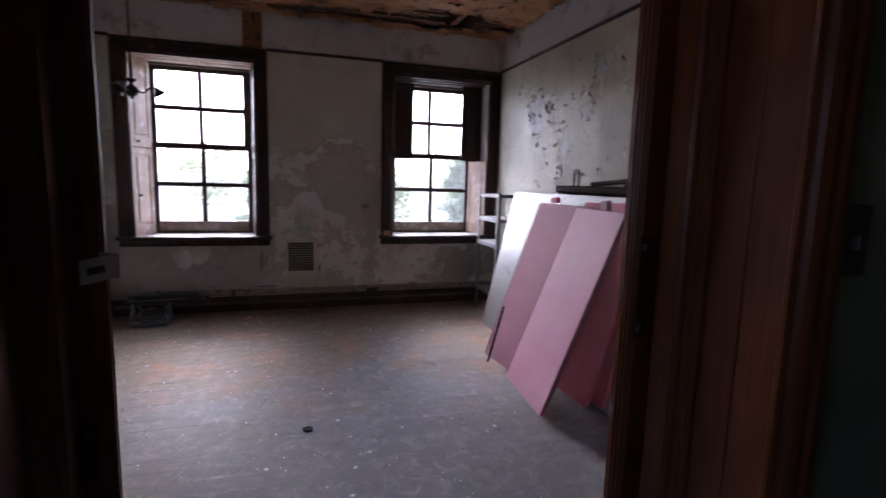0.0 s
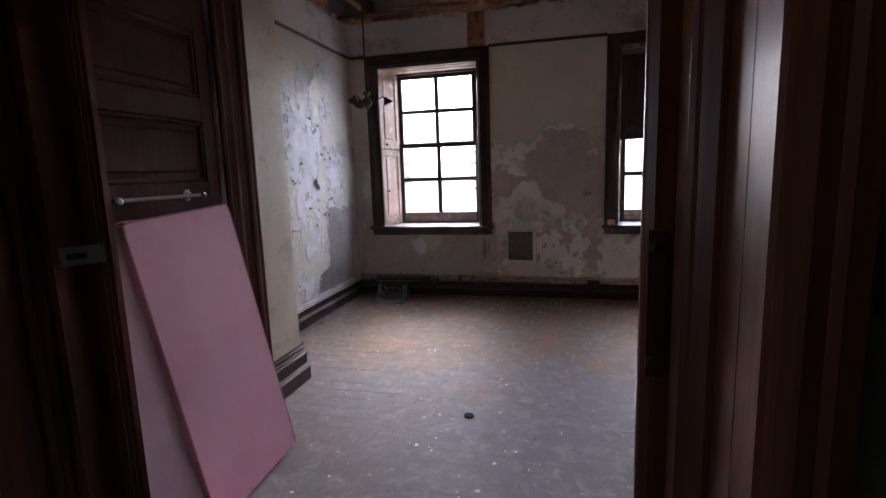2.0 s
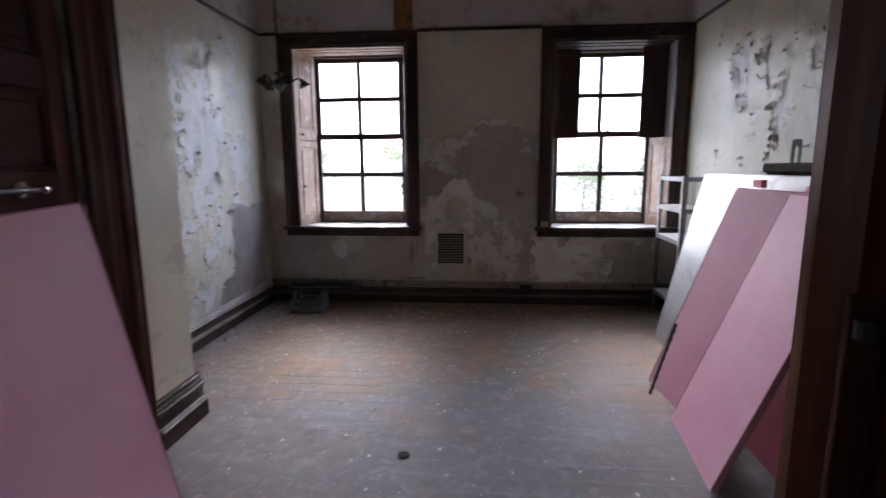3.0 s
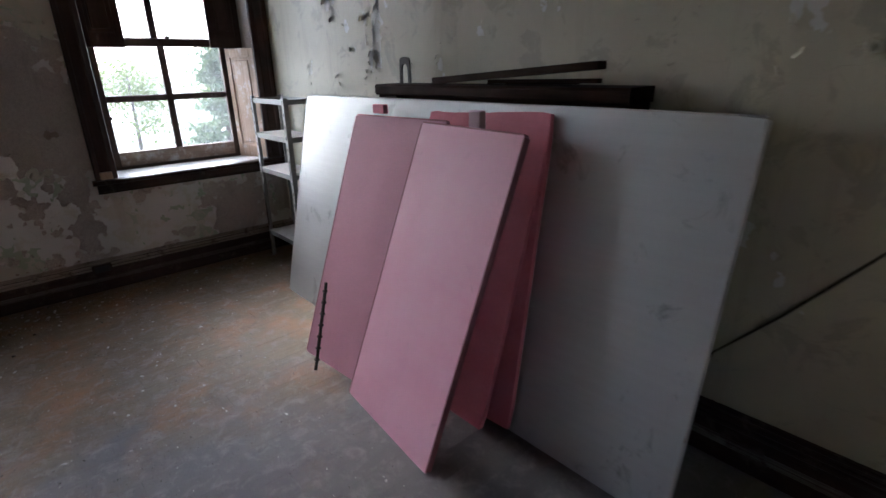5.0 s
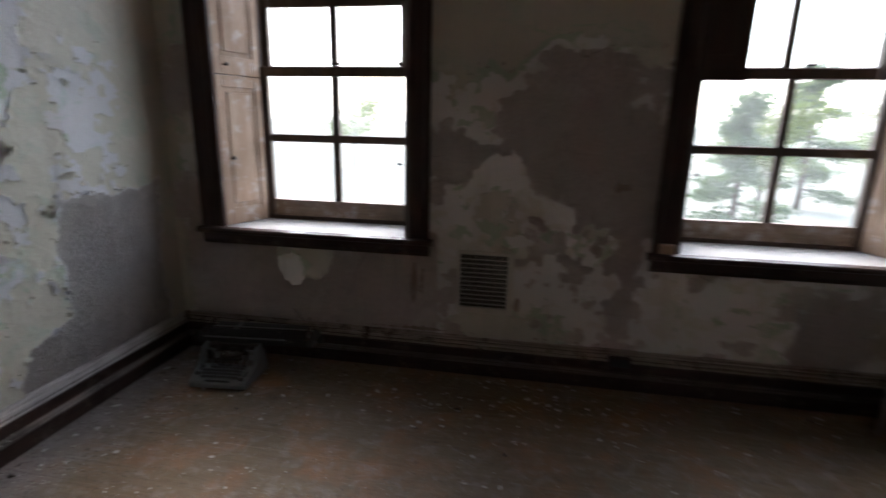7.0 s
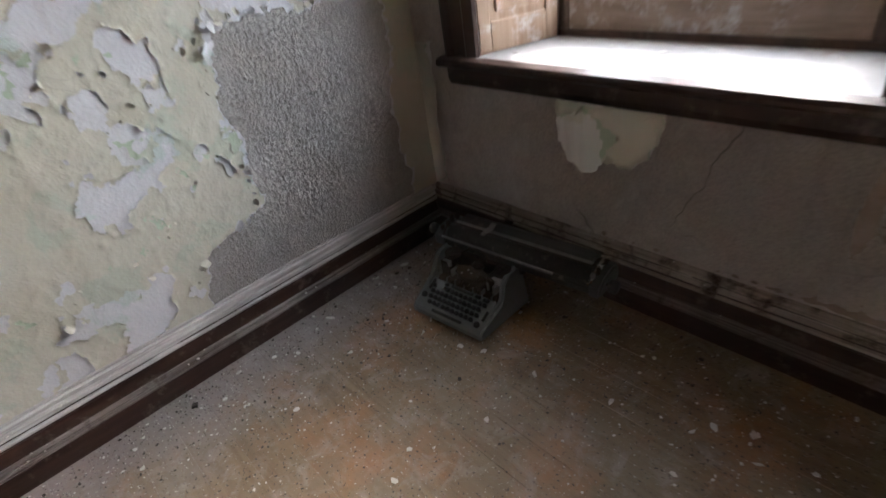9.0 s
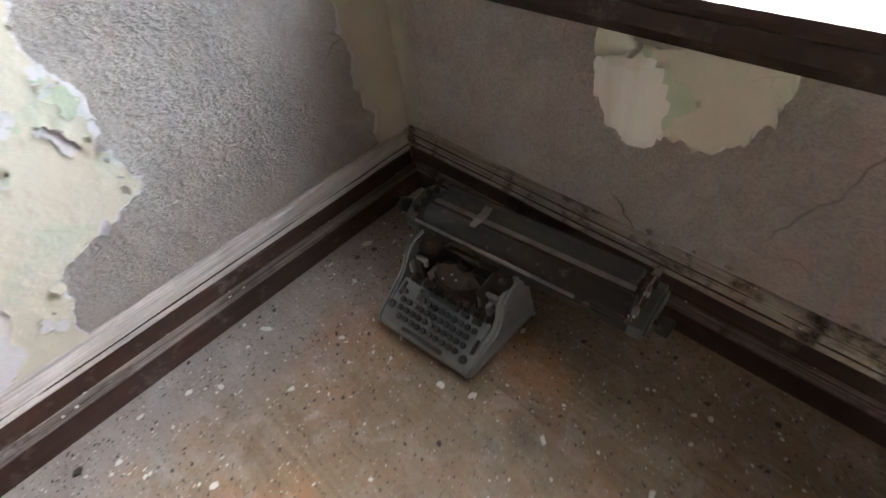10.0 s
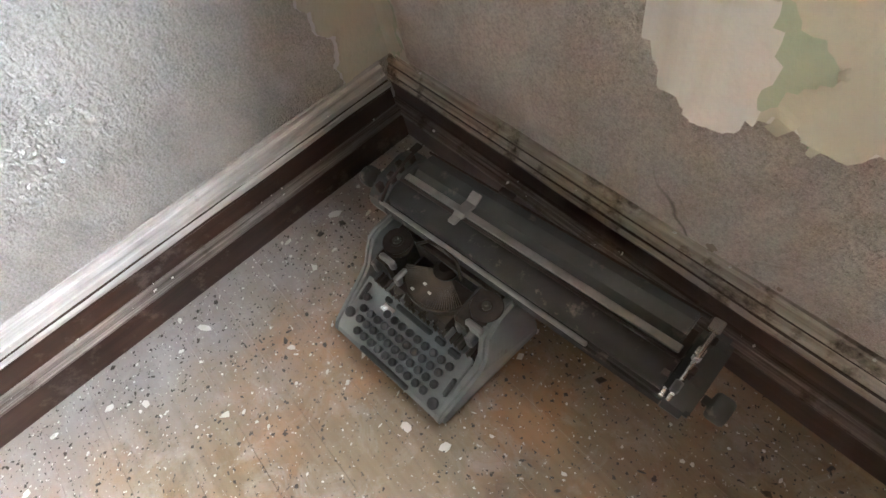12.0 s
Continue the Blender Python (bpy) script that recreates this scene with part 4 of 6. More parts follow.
def window(name, x, upper_out, label, dx=0.0):
    """A tall sash window in a splayed opening with panelled inside shutters."""
    win = thing(name, Matrix.Translation((x, W, 0)), label, "window", kind="structure")
    wd = 1.262
    arch = [(0, 0), (0.030, 0.0), (0.034, 0.012), (0.030, 0.026), (0.022, 0.034), (0.022, 0.085), (0.027, 0.094), (0.020, 0.108), (0.014, 0.124), (0, 0.128)]
    bm = sweep(bmesh.new(), arch, (0, 0, 0.72), (0, 0, 2.437), (0, -1, 0), (1, 0, 0))
    sweep(bm, arch, (wd, 0, 0.72), (wd, 0, 2.437), (0, -1, 0), (-1, 0, 0))
    part("architrave", bm, TRIM, win)
    part("head_architrave", sweep(bmesh.new(), [(a - 0.001, b) for a, b in arch], (0.0, 0, 2.437), (wd, 0, 2.437), (0, -1, 0), (0, 0, -1)), TRIM_X, win)
    part("window_sill", boxed(0.0, wd, -0.02, 0.285, 0.692, 0.722, 0.003), STOOL, win, "dusty pale sill board")
    nose = [(0.02, 0.690), (0.045, 0.690), (0.056, 0.697), (0.058, 0.708), (0.053, 0.718), (0.02, 0.7235)]
    part("nosing", sweep(bmesh.new(), nose, (-0.022, 0, 0), (wd + 0.022, 0, 0), (0, -1, 0)), TRIM_X, win)
    apron = [(0, 0.628), (0.018, 0.630), (0.024, 0.640), (0.030, 0.652), (0.030, 0.688), (0, 0.689)]
    part("apron", sweep(bmesh.new(), apron, (0.0, 0, 0), (wd, 0, 0), (0, -1, 0)), TRIM_X, win)
    # outer frame
    bm = boxed(0.12, 0.222 + dx, 0.275, 0.395, 0.69, 2.34, 0.003)
    box(bm, wd - 0.170 + dx, wd - 0.12, 0.275, 0.395, 0.69, 2.34, 0.003)
    box(bm, 0.222 + dx, wd - 0.170 + dx, 0.275, 0.395, 2.285, 2.34, 0.003)
    box(bm, 0.222 + dx, wd - 0.170 + dx, 0.283, 0.395, 0.66, 0.742, 0.003)
    part("window_frame", bm, SASH, win)
    bm = bmesh.new()
    for a, b in ((0.0, 0.075), (0.077, 0.15), (0.152, 0.276)):
        box(bm, 0.13, wd - 0.13, a, b, 2.316 - 0.10 * a, 2.333 - 0.05 * a, 0.003)
    part("soffit", bm, PALEWOOD if not upper_out else TRIM_X, win, "worn boarded soffit")
    # shutters: two leaves a side, in the splayed reveal or swung out over the upper sash
    for side in (0, 1):
        for z0, h, out in ((0.724, 0.790, False), (1.518, 0.793, upper_out)):
            if not out:
                m = Matrix.Translation((0.128, 0.004, z0)) @ pose(0, 0, 0, 0, 0, 82.0 if (side == 0) == bool(dx) else 69.0)
                # lit leaf in pale worn wood, leaf turned away in dark: shading by colour
                wl_, mat = 0.285, (PALEWOOD if (side == 0) != upper_out else TRIM)
            else:
                m = Matrix.Translation((0.150 if side == 0 else 0.132, 0.235 if side == 0 else 0.165, z0)) @ pose(0, 0, 0, 0, 0, 3.0 if side == 0 else 5.0)
                wl_, mat = (0.236, TRIM) if side == 0 else (0.222, TRIM)
            bm = panel_leaf(wl_, h)
            bmesh.ops.transform(bm, matrix=m, verts=bm.verts)
            if side == 1:
                bmesh.ops.transform(bm, matrix=Matrix.Translation((wd, 0, 0)) @ Matrix.Diagonal((-1, 1, 1, 1)), verts=bm.verts)
            leaf = part("shutter", bm, mat, win, ("worn panelled wooden shutter in a paler, lit tone" if mat is PALEWOOD else "panelled wooden shutter coloured dark for its shaded side") if not out else "dark panelled shutter swung over the sash")
            if not out:
                kx, ky = 0.128 + 0.05 * math.cos(radians(69)) + 0.008, 0.004 + 0.05 * math.sin(radians(69))
                kx = kx if side == 0 else wd - kx
                kz = z0 + 0.045 if z0 > 1 else z0 + 0.36
                part("knob", lathe(bmesh.new(), [(0.004, 0), (0.004, 0.012), (0.011, 0.016), (0.011, 0.024), (0.0001, 0.029)], 10, Matrix.Translation((kx, ky, kz)) @ pose(0, 0, 0, 0, 75 if side == 0 else -75, 0)), IRON, leaf)
    x0, x1 = 0.222 + dx, wd - 0.170 + dx
    sash(x0, x1, 0.742, 1.577, 0.288, 0.262 + dx, 1.055 + dx, 0.838, 1.528, 1.192, win, "lower_sash", SASHPALE)
    sash(x0, x1, 1.545, 2.287, 0.330, 0.260 + dx, 1.022 + dx, 1.585, 2.248, 1.910, win, "upper_sash", SASH)
    bm = cyl(bmesh.new(), (0.66, 0.300, 1.577), (0.66, 0.300, 1.592), 0.016, n=10)
    box(bm, 0.645, 0.70, 0.288, 0.302, 1.588, 1.598, 0.002)
    part("sash_lock", bm, IRON, win)
    return win


window("window_1", -1.10, False, "tall eight-pane sash window with worn shutters folded open")
window("window_2", 1.235, True, "tall eight-pane sash window with upper shutters half closed", -0.052)


# ---- entry door lining ----
def jamb(name, x, s):
    """Deep moulded lining of the entry; s is the way into the wall."""
    lining = thing(name, Matrix.Translation((x, 0, 0)), "glossy red-brown moulded door lining", "door frame", kind="structure")
    d = 0.030 if s < 0 else 0.0
    stop = [(0, 1.700), (0.004, 1.706), (0, 1.712), (0.004, 1.718), (0, 1.724), (0, 1.738), (0.010, 1.746), (0.10, 1.746), (0.10, 1.690), (0.012, 1.690)]
    part("stop", sweep(bmesh.new(), [(a, b - d) for a, b in stop], (0, 0, 0), (0, 0, 2.15), (s, 0, 0), (0, 1, 0)), JAMB, lining)
    edge = [(0.034, 1.662), (0.034, 1.606), (0.040, 1.600), (0.048, 1.597), (0.043, 1.588), (0.052, 1.582), (0.047, 1.573), (0.058, 1.566), (0.110, 1.566), (0.110, 1.668), (0.042, 1.668)]
    part("reeded_strip", sweep(bmesh.new(), edge, (0, 0, 0), (0, 0, 2.15), (s, 0, 0), (0, 1, 0)), JAMB, lining)
    part("lining_board", boxed(*sorted((s * 0.066, s * 0.11)), 1.488, 1.566, 0, 2.15, 0.002), JAMB, lining)
    part("lining_board", boxed(*sorted((s * 0.065, s * 0.11)), 1.410, 1.486, 0, 2.15, 0.002), JAMB, lining)
    bead = [(0.110, 1.410), (0.062, 1.410), (0.056, 1.404), (0.056, 1.396), (0.064, 1.391), (0.058, 1.384), (0.062, 1.374), (0.076, 1.367), (0.092, 1.369), (0.100, 1.364), (0.118, 1.366), (0.124, 1.372), (0.124, 1.3855), (0.110, 1.3855)]
    part("casing", sweep(bmesh.new(), bead, (0, 0, 0), (0, 0, 2.15), (s, 0, 0), (0, 1, 0)), JAMB, lining)
    return lining


right_jamb = jamb("door_frame_right", 1.015, 1)
left_jamb = jamb("door_frame_left", 0.053, -1)
for z in (1.15, 0.98):
    part("hinge_pin", cyl(bmesh.new(), (0.010, 1.676, z), (0.010, 1.676, z + 0.014), 0.007, n=10), IRON, right_jamb)
part("hinge_leaf", boxed(0.004, 0.030, 1.683, 1.690, 0.96, 1.18, 0.001), DOOR, right_jamb)
structure("door_head", boxed(-0.05, 1.125, 1.366, 1.747, 2.15, 2.19, 0.003), TRIM_X, "dark door head lining", "door frame")

hasp = thing("hasp", Matrix.Translation((0.053, 1.592, 1.146)) @ pose(0, 0, 0, 0, 0, 66.0), "worn steel hasp screwed to the door lining", "hasp")
part("plate", boxed(0.0, 0.066, -0.002, 0.002, -0.017, 0.017, 0.0019), STEEL, hasp)
part("hinge_leaf", boxed(-0.046, 0.0, -0.002, 0.002, -0.018, 0.018, 0.0015, m=Matrix.Translation((0.066, 0.0, 0)) @ pose(0, 0, 0, 0, 0, -100)), STEEL, hasp)
part("slot", boxed(0.010, 0.040, -0.0042, 0.0042, -0.005, 0.005, 0.001), IRON, hasp, "dark slot")
part("knuckle", cyl(bmesh.new(), (0.066, 0, -0.018), (0.066, 0, 0.018), 0.0035, n=8), STEEL, hasp)

switch = thing("light_switch", Matrix.Translation((1.172, 1.385, 1.205)), "small dark switch plate on the green wall", "switch")
part("plate", boxed(-0.034, 0.034, -0.008, 0, -0.058, 0.058, 0.003), IRON, switch)
part("toggle", boxed(-0.008, 0.008, -0.02, -0.008, -0.012, 0.012, 0.002), KEYCAP, switch)

# ---- closet door ----
closet = thing("door_closet", Matrix.Translation((-0.735, 2.16, 0)), "dark brown panelled closet door, closed", "door", kind="structure")
rails = [(0.01, 0.24), (0.62, 0.76), (1.11, 1.262), (1.535, 1.640), (1.93, 2.09)]
part("stile", boxed(-0.04, 0, 0.005, 0.115, 0.01, 2.09, 0.002), DOOR, closet)
part("stile", boxed(-0.04, 0, 0.800, 0.885, 0.01, 2.09, 0.002), DOOR, closet)
for z0, z1 in rails:
    part("rail", boxed(-0.04, 0, 0.115, 0.800, z0, z1, 0.002), DOOR, closet)
for (a0, a1), (b0, b1) in zip(rails, rails[1:]):
    panel = part("panel", boxed(-0.035, -0.018, 0.115, 0.800, a1, b0), DOOR, closet)
    part("raised_field", boxed(-0.020, -0.008, 0.165, 0.750, a1 + 0.045, b0 - 0.045, 0.006), DOOR, panel)
    for z0, z1 in ((a1, a1 + 0.02), (b0 - 0.02, b0)):
        part("moulding", boxed(-0.020, -0.004, 0.115, 0.800, z0, z1, 0.006), DOOR, panel)
    for y0, y1 in ((0.115, 0.135), (0.780, 0.800)):
        part("moulding", boxed(-0.020, -0.0045, y0, y1, a1, b0, 0.006), DOOR, panel)
CASE = [(0, 0), (0.014, 0.004), (0.020, 0.018), (0.016, 0.03), (0.019, 0.05), (0.024, 0.075), (0.019, 0.10), (0.024, 0.14), (0.034, 0.155), (0.036, 0.175), (0.026, 0.195), (0.032, 0.21), (0.030, 0.222), (0, 0.224)]
case = structure("door_closet_casing", sweep(bmesh.new(), CASE, (-0.72, 3.055, 0), (-0.72, 3.055, 2.32), (1, 0, 0), (0, 1, 0)), DOOR, "broad dark moulded door casing", "door casing")
part("head", sweep(bmesh.new(), CASE, (-0.72, 1.94, 2.10), (-0.72, 3.054, 2.10), (1, 0, 0), (0, 0, 1)), TRIM_Y, case)
part("side", sweep(bmesh.new(), CASE, (-0.72, 2.155, 0), (-0.72, 2.155, 2.099), (1, 0, 0), (0, -1, 0)), DOOR, case)

bar = thing("towel_bar", Matrix.Translation((-0.735, 2.39, 1.205)), "worn chrome towel bar on the closet door", "towel bar")
part("rod", cyl(bmesh.new(), (0.075, -0.02, 0), (0.075, 0.45, 0), 0.0075, n=12), DULLSTEEL, bar, smooth=False)
for y in (0.0, 0.425):
    b = lathe(bmesh.new(), [(0.026, 0), (0.026, 0.004), (0.018, 0.010), (0.010, 0.016), (0.009, 0.055), (0.013, 0.062), (0.013, 0.086), (0.0001, 0.092)], 14, Matrix.Translation((0, y, 0)) @ pose(0, 0, 0, 0, 90, 0))
    part("post", b, CHROME, bar)


# ---- boards ----
def board(w, h, d, chips, seed):
    """A board standing on its base in the x-z plane, with nicked corners; its face towards -y."""
    rng = random.Random(seed)
    n = 14
    ring = [(w * k / n, 0) for k in range(n)] + [(w, h * k / n) for k in range(n)] + [(w - w * k / n, h) for k in range(n)] + [(0, h - h * k / n) for k in range(n)]
    out = []
    for x, z in ring:
        corner = (x < 0.01 or x > w - 0.01) and (z < 0.01 or z > h - 0.01)
        q = chips * (2.5 if corner else rng.random() ** 3)
        out.append((x + (q if x < w / 2 else -q) * (x < 0.001 or x > w - 0.001), max(0.0, z - q) if z > h - 0.001 else z))
    bm = bmesh.new()
    front = [bm.verts.new((x, 0, z)) for x, z in out]
    back = [bm.verts.new((x, d, z)) for x, z in out]
    bm.faces.new(front), bm.faces.new(list(reversed(back)))
    for k in range(len(out)):
        j = (k + 1) % len(out)
        bm.faces.new((front[j], front[k], back[k], back[j]))
    bmesh.ops.bevel(bm, geom=[e for e in bm.edges if abs(e.verts[0].co.y - e.verts[1].co.y) < 1e-6], offset=0.002, segments=1, affect="EDGES")
    return bm


def leaning(name, bl, br, lean, w, h, d, mat, label, category, group, chips=0.004, seed=1, roll=0.0, edge=None):
    """A board whose bottom front corners lie at bl and br on the floor, leaning back by lean degrees."""
    bl, br = Vector(bl), Vector(br)
    ang = math.degrees(math.atan2(br.y - bl.y, br.x - bl.x))
    ob = tagged(part(name, board(w, h, d, chips, seed), mat), label, category, group)
    ob.matrix_world = Matrix.Translation(bl) @ pose(0, 0, 0, 0, 0, ang) @ pose(0, 0, 0, -lean, 0, 0) @ pose(0, 0, 0, 0, roll, 0)
    # strips of their own tone along the edges mark the seams between boards
    if edge:
        for x in (0.0, w):
            part("cut_edge", boxed(x - 0.003, x + 0.003, -0.0015, d + 0.001, 0.008, h - 0.010, 0.001), edge, ob, "cut edge of another shade")
        part("cut_edge", boxed(0.008, w - 0.008, -0.001, d + 0.001, h - 0.004, h + 0.002, 0.001), edge, ob, "cut edge of another shade")
    return ob


leaning("foil_board", (2.03, 5.010, 0.0), (2.045, 2.505, 0.0), 12.8, 2.50, 1.245, 0.025, FOIL, "large silver foil-faced insulation board leaning on the wall", "insulation board", "", 0.003, 2, edge=SHELFTOP)
leaning("foam_board", (1.742, 4.225, 0.0), (1.790, 3.615, 0.0), 20.6, 0.61, 1.222, 0.024, FOAM_MID, "pink foam insulation board leaning under another", "foam board", "foam boards by the silver board", 0.001, 3, edge=FOAM_CUT)
leaning("foam_board", (1.712, 3.772, 0.0), (1.650, 3.180, 0.0), 21.0, 0.60, 1.222, 0.024, FOAM, "pale pink foam insulation board overlapping its neighbour", "foam board", "foam boards by the silver board", 0.001, 4, edge=FOAM_CUT)
leaning("foam_board", (1.955, 3.86, 0.0), (1.955, 3.19, 0.0), 15.0, 0.66, 1.220, 0.022, FOAM_EDGE, "deep pink foam board standing behind two others", "foam board", "foam boards by the silver board", 0.003, 5, 2.0)
leaning("foam_board", (2.000, 3.70, 0.0), (2.000, 3.05, 0.0), 12.9, 0.60, 1.20, 0.022, FOAM_EDGE, "deep pink foam board against the silver board", "foam board", "foam boards by the silver board", 0.003, 6, -3.0)
leaning("foam_board", (-0.335, 2.335, 0.0), (-0.338, 2.900, 0.0), 10.0, 0.555, 1.155, 0.024, FOAM, "pink foam insulation board leaning on the closet door", "foam board", "foam boards by the closet door", 0.003, 7, -3.0, FOAM_CUT)
leaning("foam_board", (-0.365, 2.00, 0.0), (-0.365, 2.60, 0.0), 9.6, 0.60, 1.150, 0.024, FOAM_PALE, "pale pink foam board leaning behind another", "foam board", "foam boards by the closet door", 0.003, 8, 4.0)
leaning("foam_board", (-0.430, 2.28, 0.0), (-0.430, 2.90, 0.0), 8.0, 0.61, 1.150, 0.022, FOAM_EDGE, "deep pink foam board against the closet door", "foam board", "foam boards by the closet door", 0.003, 9)
leaning("wood_scrap", (-0.52, 2.05, 0.0), (-0.52, 2.15, 0.0), 5.0, 0.09, 1.16, 0.012, CARDBOARD, "pale wooden lath leaning behind the foam boards", "lath", "", 0.004, 10)

tagged(part("foam_scrap", boxed(2.140, 2.172, 3.385, 3.450, 1.130, 1.200, 0.005), FOAM_PALE), "small pale pink foam offcut wedged between the boards", "foam scrap")
tagged(part("foam_scrap", boxed(2.205, 2.235, 4.08, 4.17, 1.150, 1.192, 0.004), FOAM_EDGE), "small deep pink offcut wedged between the boards", "foam scrap")

rod = thing("metal_rod", Matrix.Translation((1.690, 4.035, 0)), "thin dark notched iron rod leaning on a foam board", "rod")
bm = cyl(bmesh.new(), (0, 0, 0), (0.148, 0.085, 0.385), 0.008, n=8)
part("shaft", bm, IRON, rod)
for k in range(7):
    c = Vector((0, 0, 0)).lerp(Vector((0.148, 0.085, 0.385)), 0.12 + 0.13 * k)
    part("collar", boxed(-0.010, 0.010, -0.010, 0.010, -0.006, 0.006, 0.002, m=Matrix.Translation(c)), IRON, rod)

# ---- mantel behind the boards ----
mantel = thing("mantelpiece", Matrix.Translation((XR - 0.022, 3.60, 0)), "dark wooden mantelpiece behind the leaning boards", "mantelpiece")
shelf_prof = [(0, 1.228), (0.158, 1.228), (0.166, 1.236), (0.166, 1.268), (0.158, 1.278), (0.0, 1.280)]
part("shelf", sweep(bmesh.new(), shelf_prof, (0, -0.690, 0), (0, 0.700, 0), (-1, 0, 0)), OLDWOOD, mantel)
part("frieze_board", boxed(-0.11, 0, -0.53, 0.54, 0.95, 1.228, 0.004), OLDWOOD, mantel)
for y in (-0.682, 0.542):
    part("pilaster", boxed(-0.150, 0, y, y + 0.15, 0, 1.227, 0.004), OLDWOOD, mantel)
part("fireboard", boxed(-0.03, 0, -0.53, 0.54, 0.0, 0.95, 0.002), BLACK, mantel)

def strap_plate():
    """A flat iron strap bent to an upside-down U, broad at the top."""
    n = 10
    outer = [(-0.042, 0.0)] + [(-0.040, 0.085)] + [(0.038 * math.sin(a), 0.098 + 0.026 * math.cos(a) ** 0.5) for a in [-1.45 + 2.9 * k / n for k in range(n + 1)]] + [(0.040, 0.085), (0.042, 0.0)]
    inner = [(-0.024, 0.0), (-0.022, 0.068)] + [(0.022 * math.sin(a), 0.068 + 0.024 * math.cos(a)) for a in [-1.3 + 2.6 * k / n for k in range(n + 1)]] + [(0.022, 0.068), (0.024, 0.0)]
    bm = bmesh.new()
    rings = [[bm.verts.new((2.40 + dx, 4.150 + y, 1.280 + z)) for y, z in line] for dx in (-0.004, 0.004) for line in (outer, inner)]
    m = len(outer)
    for a, b in ((0, 1), (2, 3), (0, 2), (1, 3)):
        for k in range(m - 1):
            bm.faces.new((rings[a][k], rings[a][k + 1], rings[b][k + 1], rings[b][k]))
    return bm


tagged(part("iron_strap", strap_plate(), IRON), "dark bent iron strap standing on the mantel", "strap")
for k, (a, b, r) in enumerate((((2.40, 3.92, 1.294), (2.36, 3.04, 1.348), 0.017), ((2.44, 3.62, 1.290), (2.42, 3.08, 1.296), 0.010), ((2.41, 3.50, 1.288), (2.44, 3.18, 1.289), 0.008))):
    a, b = Vector(a), Vector(b)
    m = Matrix.Translation((a + b) / 2) @ (b - a).to_track_quat("Y", "Z").to_matrix().to_4x4()
    ln = (b - a).length
    tagged(part("wood_lath", boxed(-r * 1.6, r * 1.6, -ln / 2, ln / 2, -r * 0.8, r * 0.8, 0.002, m=m), OLDWOOD), "dark broken lath lying on the mantel", "lath", "laths on the mantel")

# ---- steel shelf ----
sx0, sx1, sy0, sy1 = 2.235, 2.468, 5.205, 5.725
shelves = thing("shelving_unit", Matrix.Translation((0, 0, 0)), "low rusty steel shelving unit with dusty shelves", "shelf")
for x, dx in ((sx0, 1), (sx1, -1)):
    for y, dy in ((sy0, 1), (sy1, -1)):
        bm = boxed(*sorted((x, x + dx * 0.003)), *sorted((y, y + dy * 0.032)), 0, 1.19)
        box(bm, *sorted((x, x + dx * 0.032)), *sorted((y, y + dy * 0.003)), 0, 1.19)
        post = part("post", bm, STEEL, shelves)
        for k in range(15):
            z = 0.10 + k * 0.075
            part("slot", boxed(*sorted((x - dx * 0.001, x)), *sorted((y + dy * 0.011, y + dy * 0.020)), z, z + 0.022), IRON, post)
for z, top in ((1.178, False), (0.938, True), (0.690, True), (0.205, True)):
    bm = bmesh.new()
    for a, b, c, d in ((sx0 + 0.004, sx0 + 0.007, sy0, sy1), (sx1 - 0.007, sx1 - 0.004, sy0, sy1), (sx0 + 0.004, sx1 - 0.004, sy0 + 0.004, sy0 + 0.007), (sx0 + 0.004, sx1 - 0.004, sy1 - 0.007, sy1 - 0.004)):
        box(bm, a, b, c, d, z - 0.032, z)
    s = part("shelf", bm, STEEL, shelves)
    if top:
        part("shelf_top", boxed(sx0 + 0.005, sx1 - 0.005, sy0 + 0.005, sy1 - 0.005, z - 0.003, z + 0.002, 0.001), SHELFTOP, s, "dusty top")

# ---- vent grille ----
gx0, gx1, gz0, gz1 = 0.312, 0.600, 0.345, 0.672
grille = thing("wall_vent", Matrix.Translation((gx0, W, gz0)), "cream metal wall vent with a chipped square grid", "vent")
gw, gh = gx1 - gx0, gz1 - gz0
ix0, ix1, iz0, iz1 = 0.016, gw - 0.034, 0.030, gh - 0.016
bm = boxed(0, ix0, -0.022, -0.001, 0, gh, 0.003)
box(bm, ix1, gw, -0.022, -0.001, 0, gh, 0.003)
box(bm, ix0, ix1, -0.022, -0.001, 0, iz0, 0.003)
box(bm, ix0, ix1, -0.022, -0.001, iz1, gh, 0.003)
part("frame", bm, GRILLE, grille)
# a flat black plate gives the holes their darkness; no depth behind
part("backing", boxed(ix0 - 0.002, ix1 + 0.002, -0.0045, -0.0035, iz0 - 0.002, iz1 + 0.002), BLACK, grille, "black plate standing in for the unlit duct")
for k in range(1, 12):
    z = iz0 + (iz1 - iz0) * k / 12
    part("bar", boxed(ix0 - 0.001, ix1 + 0.001, -0.0215, -0.018, z - 0.0015, z + 0.0015), GRILLE, grille)
for k in range(1, 10):
    x = ix0 + (ix1 - ix0) * k / 10
    part("rib", boxed(x - 0.0012, x + 0.0012, -0.0195, -0.0165, iz0 - 0.001, iz1 + 0.001), GRILLE, grille)

